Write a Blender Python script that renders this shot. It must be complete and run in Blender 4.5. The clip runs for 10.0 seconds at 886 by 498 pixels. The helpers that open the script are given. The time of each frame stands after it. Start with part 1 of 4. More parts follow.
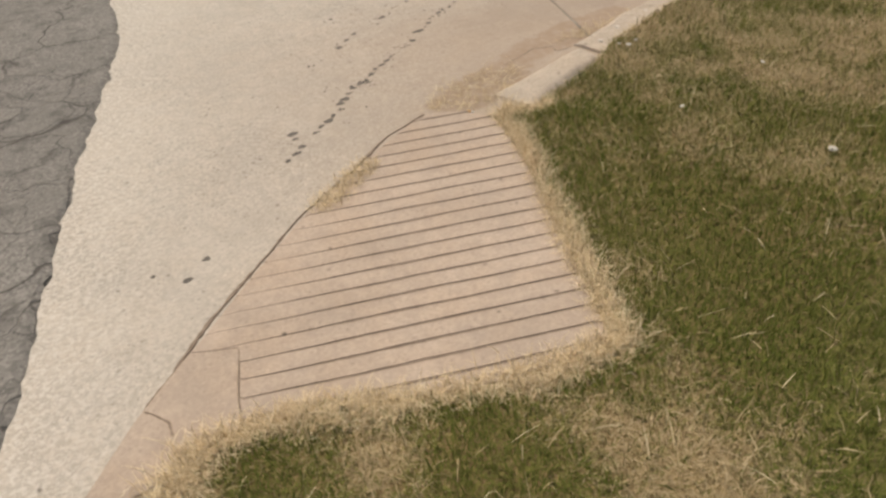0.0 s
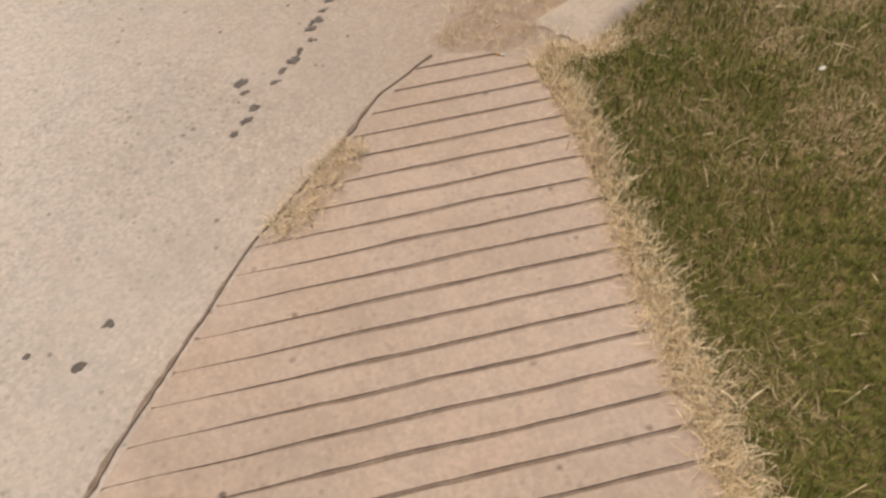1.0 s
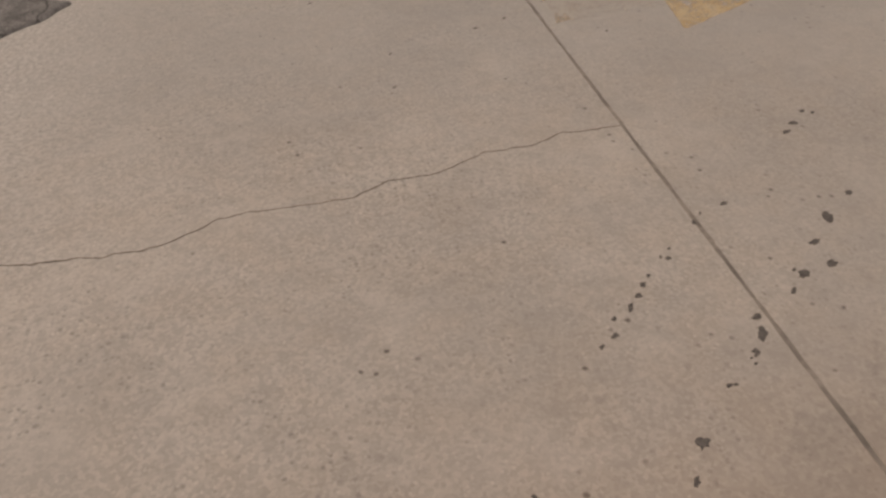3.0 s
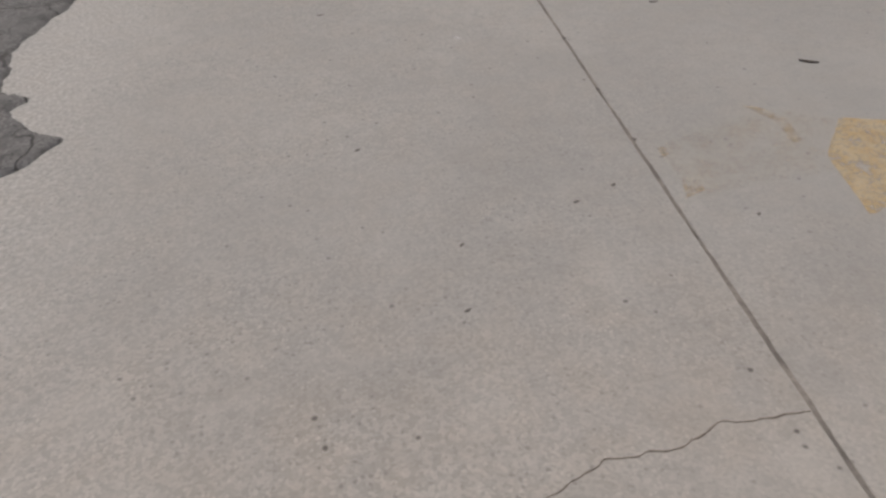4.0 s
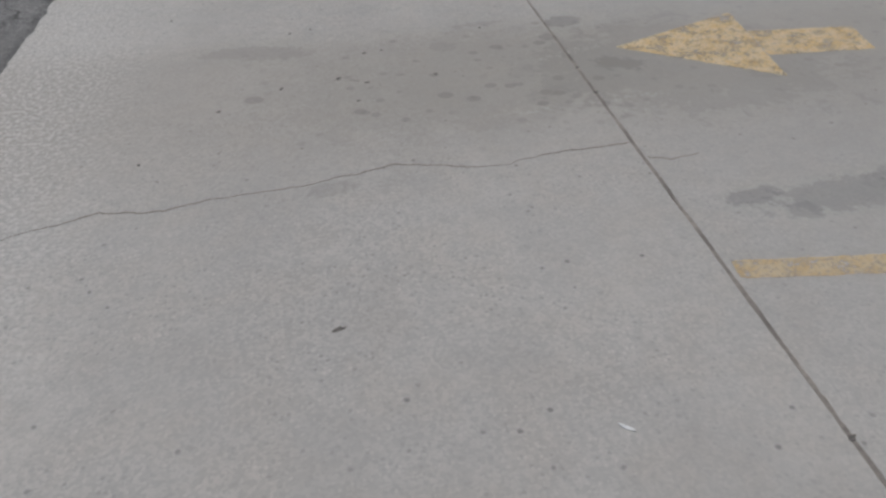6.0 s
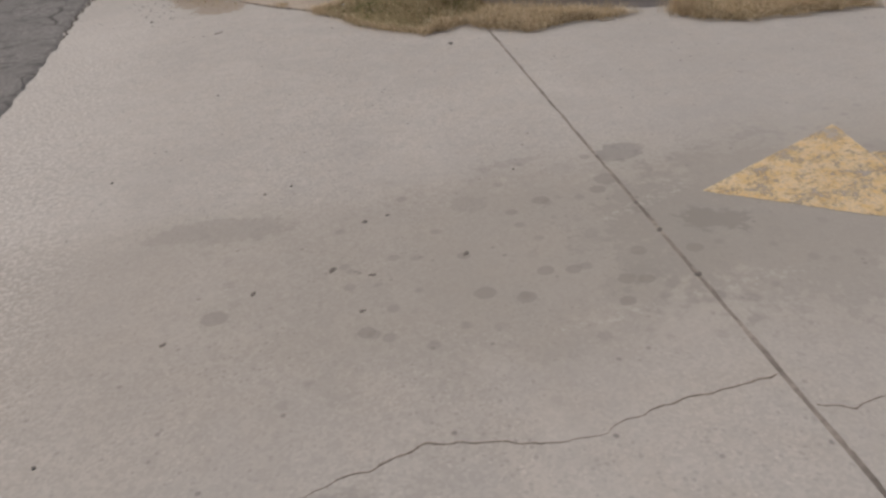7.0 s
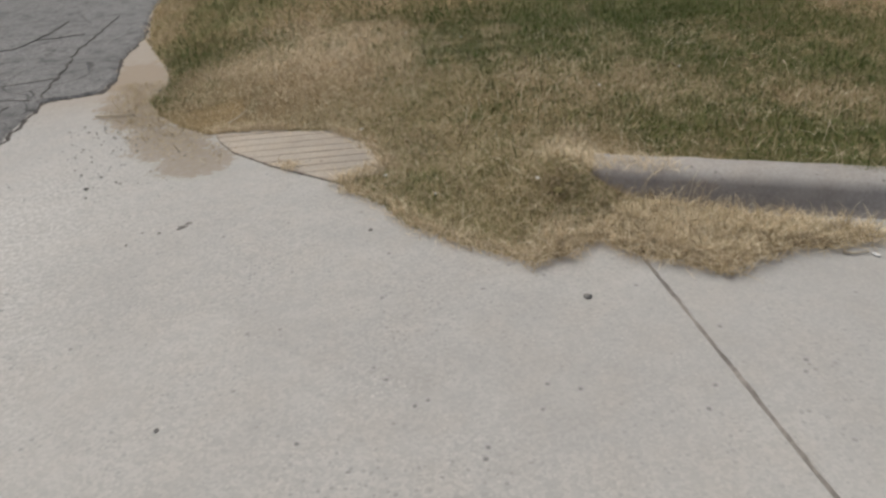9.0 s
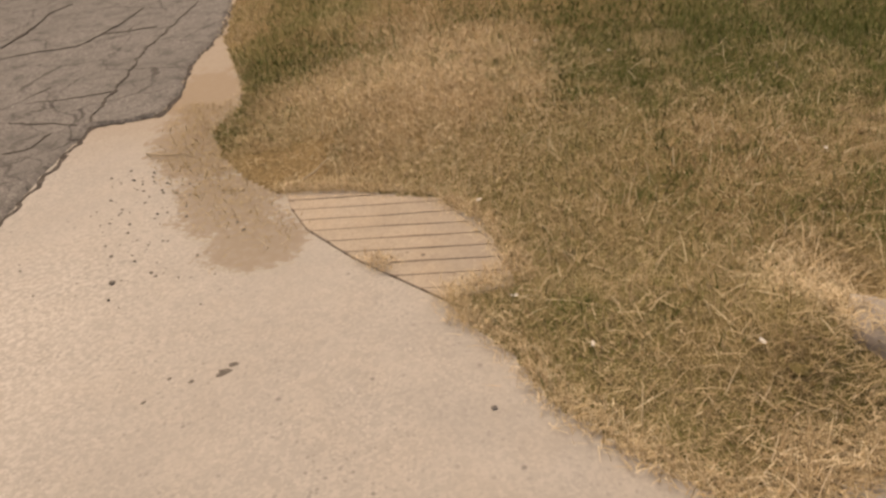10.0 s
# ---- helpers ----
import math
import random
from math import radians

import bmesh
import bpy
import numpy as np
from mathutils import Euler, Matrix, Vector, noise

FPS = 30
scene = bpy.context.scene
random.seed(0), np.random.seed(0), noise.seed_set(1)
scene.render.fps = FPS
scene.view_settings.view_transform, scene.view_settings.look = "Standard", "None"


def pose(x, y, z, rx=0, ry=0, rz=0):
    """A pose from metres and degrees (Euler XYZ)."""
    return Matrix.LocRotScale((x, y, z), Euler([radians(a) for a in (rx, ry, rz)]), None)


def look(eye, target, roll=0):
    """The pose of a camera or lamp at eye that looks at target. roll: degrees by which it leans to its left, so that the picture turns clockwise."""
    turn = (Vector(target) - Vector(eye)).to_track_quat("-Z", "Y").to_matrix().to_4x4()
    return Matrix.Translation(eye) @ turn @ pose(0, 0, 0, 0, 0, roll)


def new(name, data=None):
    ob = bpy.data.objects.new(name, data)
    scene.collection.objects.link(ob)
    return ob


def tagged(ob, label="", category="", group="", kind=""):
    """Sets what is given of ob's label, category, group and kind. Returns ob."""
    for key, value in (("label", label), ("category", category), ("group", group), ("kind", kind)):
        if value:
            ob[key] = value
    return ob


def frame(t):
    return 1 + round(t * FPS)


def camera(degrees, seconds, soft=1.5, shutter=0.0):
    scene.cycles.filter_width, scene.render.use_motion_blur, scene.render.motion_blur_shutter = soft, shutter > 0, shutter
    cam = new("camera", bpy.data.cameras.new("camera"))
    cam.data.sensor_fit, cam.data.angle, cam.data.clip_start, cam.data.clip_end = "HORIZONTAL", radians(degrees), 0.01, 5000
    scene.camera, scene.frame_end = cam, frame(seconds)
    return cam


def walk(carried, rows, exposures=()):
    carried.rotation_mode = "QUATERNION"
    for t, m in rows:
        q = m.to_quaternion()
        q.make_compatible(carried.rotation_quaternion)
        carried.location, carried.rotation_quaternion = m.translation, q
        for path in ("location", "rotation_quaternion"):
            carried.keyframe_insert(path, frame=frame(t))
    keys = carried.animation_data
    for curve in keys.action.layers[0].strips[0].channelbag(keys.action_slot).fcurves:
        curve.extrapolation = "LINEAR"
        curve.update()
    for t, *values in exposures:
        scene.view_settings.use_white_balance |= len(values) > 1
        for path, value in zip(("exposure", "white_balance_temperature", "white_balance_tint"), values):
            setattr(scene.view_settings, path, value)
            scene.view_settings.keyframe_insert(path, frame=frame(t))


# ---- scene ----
cam = camera(61.83, 10.0, soft=2.7)
walk(cam, (
    (0.0, look((-1.421, -1.420, 1.527), (-1.176, 0.144, 0.305), -6.63)),
    (0.5, look((-1.384, -0.936, 1.393), (-1.196, 0.475, -0.012), -8.14)),
    (1.0, look((-1.277, -0.353, 1.380), (-1.097, 0.896, -0.172), -6.39)),
    (1.5, look((-1.242, 0.120, 1.368), (-1.030, 1.439, -0.121), -9.75)),
    (1.7, look((-1.163, 0.457, 1.421), (-0.951, 1.813, -0.033), -7.73)),
    (2.0, look((-1.170, 0.822, 1.463), (-1.075, 2.212, 0.028), -6.35)),
    (2.5, look((-1.199, 1.482, 1.487), (-0.987, 2.961, 0.158), -5.12)),
    (3.0, look((-1.123, 2.153, 1.459), (-0.841, 3.652, 0.166), -1.66)),
    (3.2, look((-1.137, 2.442, 1.446), (-0.868, 3.975, 0.191), 1.27)),
    (4.3, look((-0.996, 3.662, 1.496), (-0.852, 5.237, 0.272), -3.48)),
    (4.5, look((-1.047, 3.913, 1.433), (-0.805, 5.529, 0.280), -1.77)),
    (5.0, look((-1.022, 4.532, 1.459), (-0.784, 6.148, 0.306), -3.41)),
    (5.5, look((-1.047, 5.165, 1.470), (-0.873, 6.814, 0.352), -1.78)),
    (6.0, look((-1.114, 5.775, 1.456), (-0.901, 7.359, 0.255), -1.66)),
    (6.2, look((-1.069, 6.018, 1.444), (-0.907, 7.634, 0.276), -4.17)),
    (7.3, look((-1.044, 7.332, 1.411), (-0.808, 8.992, 0.322), -5.82)),
    (7.5, look((-1.064, 7.566, 1.459), (-0.871, 9.201, 0.323), -5.36)),
    (8.0, look((-1.082, 8.171, 1.439), (-0.862, 9.809, 0.313), -5.23)),
    (8.5, look((-1.008, 8.770, 1.443), (-0.739, 10.413, 0.335), -5.97)),
    (9.0, look((-1.036, 9.374, 1.438), (-0.800, 11.082, 0.426), -3.97)),
    (9.5, look((-1.034, 10.006, 1.438), (-0.905, 11.716, 0.409), -6.00)),
    (10.0, look((-1.029, 10.619, 1.448), (-1.055, 12.291, 0.350), -6.08)),
), exposures=(
    (0.0, 0.18, 7250, 6),
    (0.5, 0.12, 7500, 9),
    (1.0, 0.11, 7450, 12),
    (1.5, 0.06, 7100, 12),
    (2.0, -0.21, 7600, 18),
    (2.5, -0.50, 8000, 18),
    (3.0, -0.66, 7500, 15),
    (4.5, -0.42, 5850, 6),
    (5.0, -0.45, 5700, 4),
    (5.5, -0.45, 5700, 4),
    (6.0, -0.47, 5750, 5),
    (7.5, -0.35, 6600, 12),
    (8.0, -0.39, 6050, 7),
    (8.5, -0.29, 5900, 4),
    (9.0, -0.08, 6100, 4),
    (9.5, 0.05, 7250, 12),
    (10.0, 0.07, 8850, 17),
))

# ---- world, sun, exposure ----
world = bpy.data.worlds.new("sky")
scene.world = world
world.use_nodes = True
wt = world.node_tree
sky = wt.nodes.new("ShaderNodeTexSky")
sky.sky_type = "NISHITA"
sky.sun_disc = False
sky.sun_elevation = radians(68)
sky.sun_rotation = radians(-30)
sky.air_density, sky.dust_density, sky.ozone_density = 0.8, 7.0, 0.2
bg = wt.nodes["Background"]
bg.inputs["Strength"].default_value = 0.10
wt.links.new(sky.outputs[0], bg.inputs["Color"])
sun = new("sun", bpy.data.lights.new("sun", "SUN"))
sun.data.energy = 1.25
sun.data.angle = radians(35)
sun.data.color = (1.0, 0.94, 0.86)
sun.matrix_world = look((-2.4, 4.2, 9.0), (0, 0, 0))


# ---- materials ----
class Mat:
    """A small helper to wire node materials."""

    def __init__(self, name, rough=0.9, bump=0.3, spec=0.25):
        self.m = bpy.data.materials.new(name)
        self.m.use_nodes = True
        self.t = self.m.node_tree
        self.b = self.t.nodes["Principled BSDF"]
        self.b.inputs["Roughness"].default_value = rough
        self.b.inputs["Specular IOR Level"].default_value = spec
        geo = self.t.nodes.new("ShaderNodeNewGeometry")
        self.pos = geo.outputs["Position"]
        self.island = geo.outputs["Random Per Island"]

    def n(self, kind, **kw):
        node = self.t.nodes.new(kind)
        for k, v in kw.items():
            node.inputs[k].default_value = v
        return node

    def plug(self, value, socket):
        if isinstance(value, bpy.types.NodeSocket):
            self.t.links.new(value, socket)
        else:
            socket.default_value = value

    def noise(self, scale, detail=4.0, rough=0.55, vec=None):
        nd = self.n("ShaderNodeTexNoise", Scale=scale, Detail=detail, Roughness=rough)
        self.t.links.new(vec or self.pos, nd.inputs["Vector"])
        return nd.outputs["Fac"]

    def voronoi(self, scale, feature="F1", out="Distance", vec=None):
        nd = self.n("ShaderNodeTexVoronoi", Scale=scale)
        nd.feature = feature
        self.t.links.new(vec or self.pos, nd.inputs["Vector"])
        return nd.outputs[out]

    def ramp(self, fac, a, b, lo=0.0, hi=1.0):
        nd = self.n("ShaderNodeMapRange")
        nd.interpolation_type = "SMOOTHSTEP"
        self.plug(fac, nd.inputs[0])
        for i, v in enumerate((a, b, lo, hi)):
            nd.inputs[i + 1].default_value = v
        return nd.outputs[0]

    def math(self, op, a, b=0.0):
        nd = self.n("ShaderNodeMath")
        nd.operation = op
        self.plug(a, nd.inputs[0])
        self.plug(b, nd.inputs[1])
        return nd.outputs[0]

    def mix(self, fac, a, b, mode="MIX"):
        nd = self.n("ShaderNodeMix")
        nd.data_type = "RGBA"
        nd.blend_type = mode
        self.plug(fac, nd.inputs[0])
        for v, s in ((a, nd.inputs[6]), (b, nd.inputs[7])):
            self.plug(v if isinstance(v, bpy.types.NodeSocket) else (*v, 1.0), s)
        return nd.outputs[2]

    def color(self, c):
        self.plug(c if isinstance(c, bpy.types.NodeSocket) else (*c, 1.0), self.b.inputs["Base Color"])

    def bump(self, height, strength=0.4, distance=0.004):
        nd = self.n("ShaderNodeBump", Strength=strength, Distance=distance)
        self.t.links.new(height, nd.inputs["Height"])
        self.t.links.new(nd.outputs[0], self.b.inputs["Normal"])

    def sep(self):
        nd = self.n("ShaderNodeSeparateXYZ")
        self.t.links.new(self.pos, nd.inputs[0])
        return nd.outputs

    def blot(self, x, y, rx, ry, turn, wobble):
        """1 inside an uneven ellipse on the ground, 0 outside."""
        nd = self.n("ShaderNodeMapping")
        nd.vector_type = "TEXTURE"
        nd.inputs["Location"].default_value = (x, y, 0)
        nd.inputs["Rotation"].default_value = (0, 0, radians(turn))
        nd.inputs["Scale"].default_value = (rx, ry, 1000)
        self.t.links.new(self.pos, nd.inputs["Vector"])
        ln = self.n("ShaderNodeVectorMath")
        ln.operation = "LENGTH"
        self.t.links.new(nd.outputs[0], ln.inputs[0])
        d = self.math("ADD", ln.outputs["Value"], wobble)
        return self.ramp(d, 0.82, 1.10, 1.0, 0.0)


# wet-looking and oily marks on the concrete: x, y, half sizes, turn, depth
STAINS = ((0.27, 7.80, 0.11, 0.06, 10, 0.44), (0.40, 7.69, 0.07, 0.06, 0, 0.36), (0.62, 7.77, 0.32, 0.10, 6, 0.38), (1.15, 7.86, 0.40, 0.12, 6, 0.26),
          (-1.55, 9.52, 0.30, 0.085, -8, 0.30), (0.12, 9.64, 0.11, 0.07, 12, 0.46), (0.21, 9.02, 0.13, 0.08, -22, 0.66), (0.85, 8.78, 0.10, 0.05, 10, 0.35),
          (-0.60, 9.40, 0.07, 0.06, 0, 0.24), (-0.2, 8.72, 0.12, 0.12, 0, 0.18), (-0.35, 9.69, 0.16, 0.035, 3, 0.20),
          (0.55, 9.0, 0.8, 0.55, 0, 0.30), (-0.55, 9.05, 1.0, 0.55, 5, 0.15), (-0.35, 5.6, 0.7, 0.5, 0, 0.07), (0.2, 2.75, 0.8, 0.35, 30, 0.17),
          (-1.21, 8.13, 0.10, 0.05, 10, 0.22))
# round drips where vehicles wait: x, y, radius
DRIPS = ((-0.22, 8.78, 0.032), (-0.16, 8.76, 0.028), (-0.04, 9.43, 0.05), (-0.10, 9.36, 0.034), (-0.33, 9.35, 0.034), (-0.46, 9.30, 0.024), (-0.26, 8.67, 0.028),
         (-0.67, 8.84, 0.04), (-0.55, 8.78, 0.034), (-0.45, 8.90, 0.03), (-0.36, 8.88, 0.028), (-0.69, 9.07, 0.026), (-1.53, 8.96, 0.045), (-0.02, 9.17, 0.03), (-0.12, 8.92, 0.03),
         (0.06, 8.88, 0.03), (-1.06, 8.75, 0.03))


def concrete(name, base, aggregate=1.0, stained=True):
    m = Mat(name, 0.92, spec=0.2)
    x, y, z = m.sep()
    big, mid, fine = m.noise(0.9, 3), m.noise(6.0, 5), m.noise(85.0, 3, 0.7)
    worn = m.math("MULTIPLY", m.ramp(x, 0.9, -2.0, 0.55, 1.0), m.ramp(m.noise(1.3, 3), 0.3, 0.65, 0.55, 1.0)) if stained else 0.45
    c = m.mix(m.ramp(big, 0.3, 0.7), tuple(v * 0.92 for v in base), tuple(min(v * 1.12, 1) for v in base))
    c = m.mix(m.ramp(mid, 0.38, 0.66, 0.0, 0.30), c, (base[0] * 1.06, base[1] * 0.96, base[2] * 0.84))
    # sand and stones of the mix showing where the surface has worn, more so beside the road
    grey = m.n("ShaderNodeRGBToBW")
    m.t.links.new(m.voronoi(92.0, out="Color"), grey.inputs[0])
    shade = m.ramp(grey.outputs[0], 0.2, 0.8)
    stones = m.mix(shade, tuple(v * 0.56 for v in base), tuple(min(1, v * 1.36) for v in base))
    c = m.mix(m.math("MULTIPLY", worn, 0.36 * aggregate), c, stones)
    # single darker and paler pebbles laid bare
    for scale, keep, tone, strength in ((58.0, 0.80, 0.36, 0.72), (71.0, 0.84, 1.6, 0.62), (31.0, 0.94, 0.42, 0.55)):
        pick = m.n("ShaderNodeSeparateColor")
        m.t.links.new(m.voronoi(scale, out="Color"), pick.inputs[0])
        body = m.ramp(m.math("ADD", m.voronoi(scale), m.math("MULTIPLY", m.noise(scale * 2.5, 2), 0.3)), 0.62, 0.40)
        one = m.math("MULTIPLY", m.math("MULTIPLY", m.ramp(pick.outputs[0], keep - 0.10, keep + 0.10), body), m.ramp(m.noise(scale * 0.04, 3), 0.38, 0.62, 0.25, 1.0))
        c = m.mix(m.math("MULTIPLY", m.math("MULTIPLY", one, worn), strength * aggregate), c, tuple(min(1, v * tone) for v in base))
    c = m.mix(m.ramp(fine, 0.40, 0.68, 0.0, 0.30), c, tuple(v * 0.70 for v in base))
    c = m.mix(m.ramp(m.noise(2.4, 5, 0.62), 0.46, 0.68, 0.0, 0.26), c, (base[0] * 0.70, base[1] * 0.71, base[2] * 0.72))
    c = m.mix(m.ramp(m.noise(3.7, 4, 0.6), 0.54, 0.70, 0.0, 0.30), c, tuple(min(1, v * 1.22) for v in base))
    c = m.mix(m.ramp(m.noise(13.0, 5, 0.6), 0.46, 0.66, 0.0, 0.24), c, tuple(v * 0.70 for v in base))
    # sparse small dark pits
    pit = m.ramp(m.math("ADD", m.voronoi(13.0), m.math("MULTIPLY", m.noise(60.0, 3), 0.12)), 0.20, 0.11)
    pit = m.math("MULTIPLY", pit, m.ramp(m.noise(5.0, 2), 0.42, 0.6))
    c = m.mix(m.math("MULTIPLY", pit, 0.8), c, (0.09, 0.08, 0.07))
    if stained:
        wob = m.math("ADD", m.math("MULTIPLY", m.math("SUBTRACT", m.noise(6.5, 6, 0.65), 0.5), 2.0), m.math("MULTIPLY", m.math("SUBTRACT", m.noise(24.0, 4, 0.6), 0.5), 1.3))
        for sx, sy, rx, ry, turn, deep in STAINS:
            c = m.mix(m.math("MULTIPLY", m.blot(sx, sy, rx, ry, turn, wob), deep), c, (0.07, 0.066, 0.06))
        soft_wob = m.math("MULTIPLY", wob, 0.35)
        for sx, sy, r in DRIPS:
            c = m.mix(m.math("MULTIPLY", m.blot(sx, sy, r, r * 0.9, 0, soft_wob), 0.50), c, (0.07, 0.062, 0.055))
        spots = m.ramp(m.math("ADD", m.voronoi(8.5), m.math("MULTIPLY", wob, 0.05)), 0.24, 0.12)
        area = m.math("MULTIPLY", m.ramp(y, 8.2, 8.7), m.ramp(y, 10.0, 9.5))
        area = m.math("MULTIPLY", area, m.math("MULTIPLY", m.ramp(x, -1.9, -1.2), m.ramp(m.noise(2.6, 2), 0.34, 0.5)))
        c = m.mix(m.math("MULTIPLY", m.math("MULTIPLY", spots, area), 0.42), c, (0.07, 0.066, 0.06))
        # pale scrape marks by the arrow
        scrape = m.math("MULTIPLY", m.ramp(m.noise(38.0, 4, 0.7), 0.5, 0.6), m.math("MAXIMUM", m.blot(0.05, 9.22, 0.28, 0.035, 22, soft_wob), m.math("MAXIMUM", m.blot(-0.32, 8.61, 0.22, 0.02, 6, soft_wob), m.blot(0.15, 8.66, 0.25, 0.03, 3, soft_wob))))
        c = m.mix(m.math("MULTIPLY", scrape, 0.55), c, (0.60, 0.57, 0.53))
        # the inner side turns greyer and darker, the road side paler
        c = m.mix(m.ramp(x, -0.2, 0.6, 0.0, 0.22), c, (base[0] * 0.70, base[1] * 0.71, base[2] * 0.72))
        c = m.mix(m.ramp(x, -0.9, -2.2, 0.0, 0.13), c, tuple(min(1, v * 1.32) for v in base))
        # brown dirt gathered in front of the first kerb
        dirt = m.math("MAXIMUM", m.blot(-0.66, 1.68, 0.34, 0.15, 32, m.math("MULTIPLY", wob, 0.6)), m.blot(-0.1, 2.08, 0.5, 0.13, 27, m.math("MULTIPLY", wob, 0.6)))
        c = m.mix(m.math("MULTIPLY", dirt, m.ramp(m.noise(26.0, 4), 0.3, 0.65, 0.30, 0.72)), c, (0.25, 0.175, 0.115))
        # tan silt washed out of the lawn
        silt = 0.0
        for sx, sy, rx, ry, turn in ((-1.78, 13.00, 0.20, 0.20, 0), (-1.93, 13.32, 0.24, 0.30, 20), (-2.20, 13.88, 0.22, 0.42, 25), (-2.33, 14.6, 0.20, 0.5, 5)):
            silt = m.math("MAXIMUM", silt, m.blot(sx, sy, rx, ry, turn, m.math("MULTIPLY", wob, 0.8)))
        c = m.mix(m.math("MULTIPLY", silt, m.ramp(m.noise(30.0, 4), 0.3, 0.6, 0.75, 0.97)), c, (0.30, 0.228, 0.152))
        # reddish dust washed against the first ramp
        dust = m.math("MULTIPLY", m.ramp(y, 3.6, 2.2), m.ramp(x, -2.2, -0.3, 0.05, 0.56))
        c = m.mix(dust, c, (base[0] * 0.78, base[1] * 0.63, base[2] * 0.53))
        greyer = m.ramp(y, 4.2, 5.4, 0.0, 0.30)
        c = m.mix(greyer, c, (base[0] * 0.86, base[1] * 0.93, base[2] * 1.0))
        brown = m.math("MULTIPLY", m.ramp(y, 7.9, 8.8), m.ramp(y, 9.9, 9.4, 0.0, 0.40))
        c = m.mix(brown, c, (base[0] * 0.72, base[1] * 0.70, base[2] * 0.66))
        sand = m.ramp(y, 13.7, 14.6, 0.0, 0.55)
        c = m.mix(sand, c, (0.36, 0.28, 0.20))
        # pale grit ground off along the road edge
        rub = m.math("MULTIPLY", m.math("MULTIPLY", m.ramp(m.math("ADD", x, m.math("MULTIPLY", wob, 0.25)), -1.75, -2.55), m.ramp(y, 13.6, 12.6)), m.ramp(m.noise(48.0, 4, 0.75), 0.48, 0.58, 0.0, 0.70))
        c = m.mix(rub, c, (0.64, 0.615, 0.575))
    m.color(c)
    h = m.math("ADD", fine, m.math("MULTIPLY", m.noise(150.0, 2), 0.7))
    m.bump(h, 0.06, 0.0012)
    return m.m


CONC = concrete("worn_concrete", (0.462, 0.428, 0.386))
RAMP = concrete("ramp_concrete", (0.450, 0.372, 0.312), 0.8, False)
RAMP_TAN = concrete("tan_ramp_concrete", (0.445, 0.385, 0.315), 0.8, False)
KERB = concrete("kerb_concrete", (0.47, 0.41, 0.35), 0.9, False)
KERB_GREY = concrete("stained_kerb_concrete", (0.375, 0.345, 0.315), 0.9, False)


def make_asphalt():
    m = Mat("cracked_asphalt", 0.88, spec=0.3)
    cell = m.voronoi(95.0, out="Color")
    g = m.n("ShaderNodeRGBToBW")
    m.t.links.new(cell, g.inputs[0])
    c = m.mix(g.outputs[0], (0.115, 0.110, 0.106), (0.31, 0.298, 0.282))
    c = m.mix(m.ramp(m.noise(1.6, 4), 0.35, 0.7, 0.0, 0.5), c, (0.17, 0.165, 0.155))
    c = m.mix(m.ramp(m.noise(7.0, 5), 0.5, 0.7, 0.0, 0.5), c, (0.06, 0.058, 0.056))
    warp = m.n("ShaderNodeVectorMath")
    warp.operation = "MULTIPLY_ADD"
    ncol = m.n("ShaderNodeTexNoise", Scale=3.0, Detail=4.0)
    m.t.links.new(m.pos, ncol.inputs["Vector"])
    m.t.links.new(ncol.outputs["Color"], warp.inputs[0])
    warp.inputs[1].default_value = (0.35, 0.35, 0.0)
    m.t.links.new(m.pos, warp.inputs[2])
    edge = m.voronoi(1.7, "DISTANCE_TO_EDGE", vec=warp.outputs[0])
    edge2 = m.voronoi(4.6, "DISTANCE_TO_EDGE", vec=warp.outputs[0])
    crack = m.math("MAXIMUM", m.ramp(edge, 0.016, 0.005),
                   m.math("MULTIPLY", m.ramp(edge2, 0.026, 0.006), m.ramp(m.noise(0.8, 2), 0.46, 0.56, 0.0, 0.7)))
    c = m.mix(m.math("MULTIPLY", crack, m.ramp(m.noise(2.2, 3), 0.35, 0.6, 0.15, 0.7)), c, (0.045, 0.040, 0.036))
    m.color(c)
    h = m.math("SUBTRACT", m.math("MULTIPLY", g.outputs[0], 0.5), m.math("MULTIPLY", crack, 3.0))
    m.bump(h, 0.6, 0.005)
    return m.m


ASPHALT = make_asphalt()


def plain(name, a, b, scale=20.0, rough=0.85, bump=0.3, spec=0.25):
    m = Mat(name, rough, spec=spec)
    n1, n2 = m.noise(scale, 5), m.noise(scale * 7, 3)
    c = m.mix(m.ramp(n1, 0.3, 0.7), a, b)
    c = m.mix(m.ramp(n2, 0.4, 0.7, 0, 0.4), c, tuple(v * 0.6 for v in a))
    m.color(c)
    m.bump(n2, bump, 0.003)
    return m.m


OIL = plain("oil_film", (0.13, 0.118, 0.105), (0.19, 0.172, 0.15), 60, 0.7)
TAR = plain("tar", (0.105, 0.094, 0.086), (0.17, 0.154, 0.141), 60, 0.7)
GROUT = plain("groove_dirt", (0.195, 0.15, 0.118), (0.30, 0.24, 0.192), 28, 0.95)
JOINT = plain("joint_dirt", (0.17, 0.152, 0.133), (0.35, 0.312, 0.27), 5.5, 0.95)
WHITE = plain("chipped_white_concrete", (0.50, 0.47, 0.43), (0.70, 0.67, 0.63), 30, 0.9)
BUTT = plain("butt_paper", (0.62, 0.36, 0.16), (0.72, 0.46, 0.24), 200, 0.8)
ROAD_CRACK_SHADE = plain("road_crack_dirt_and_shade", (0.060, 0.053, 0.047), (0.13, 0.116, 0.104), 30, 0.95)
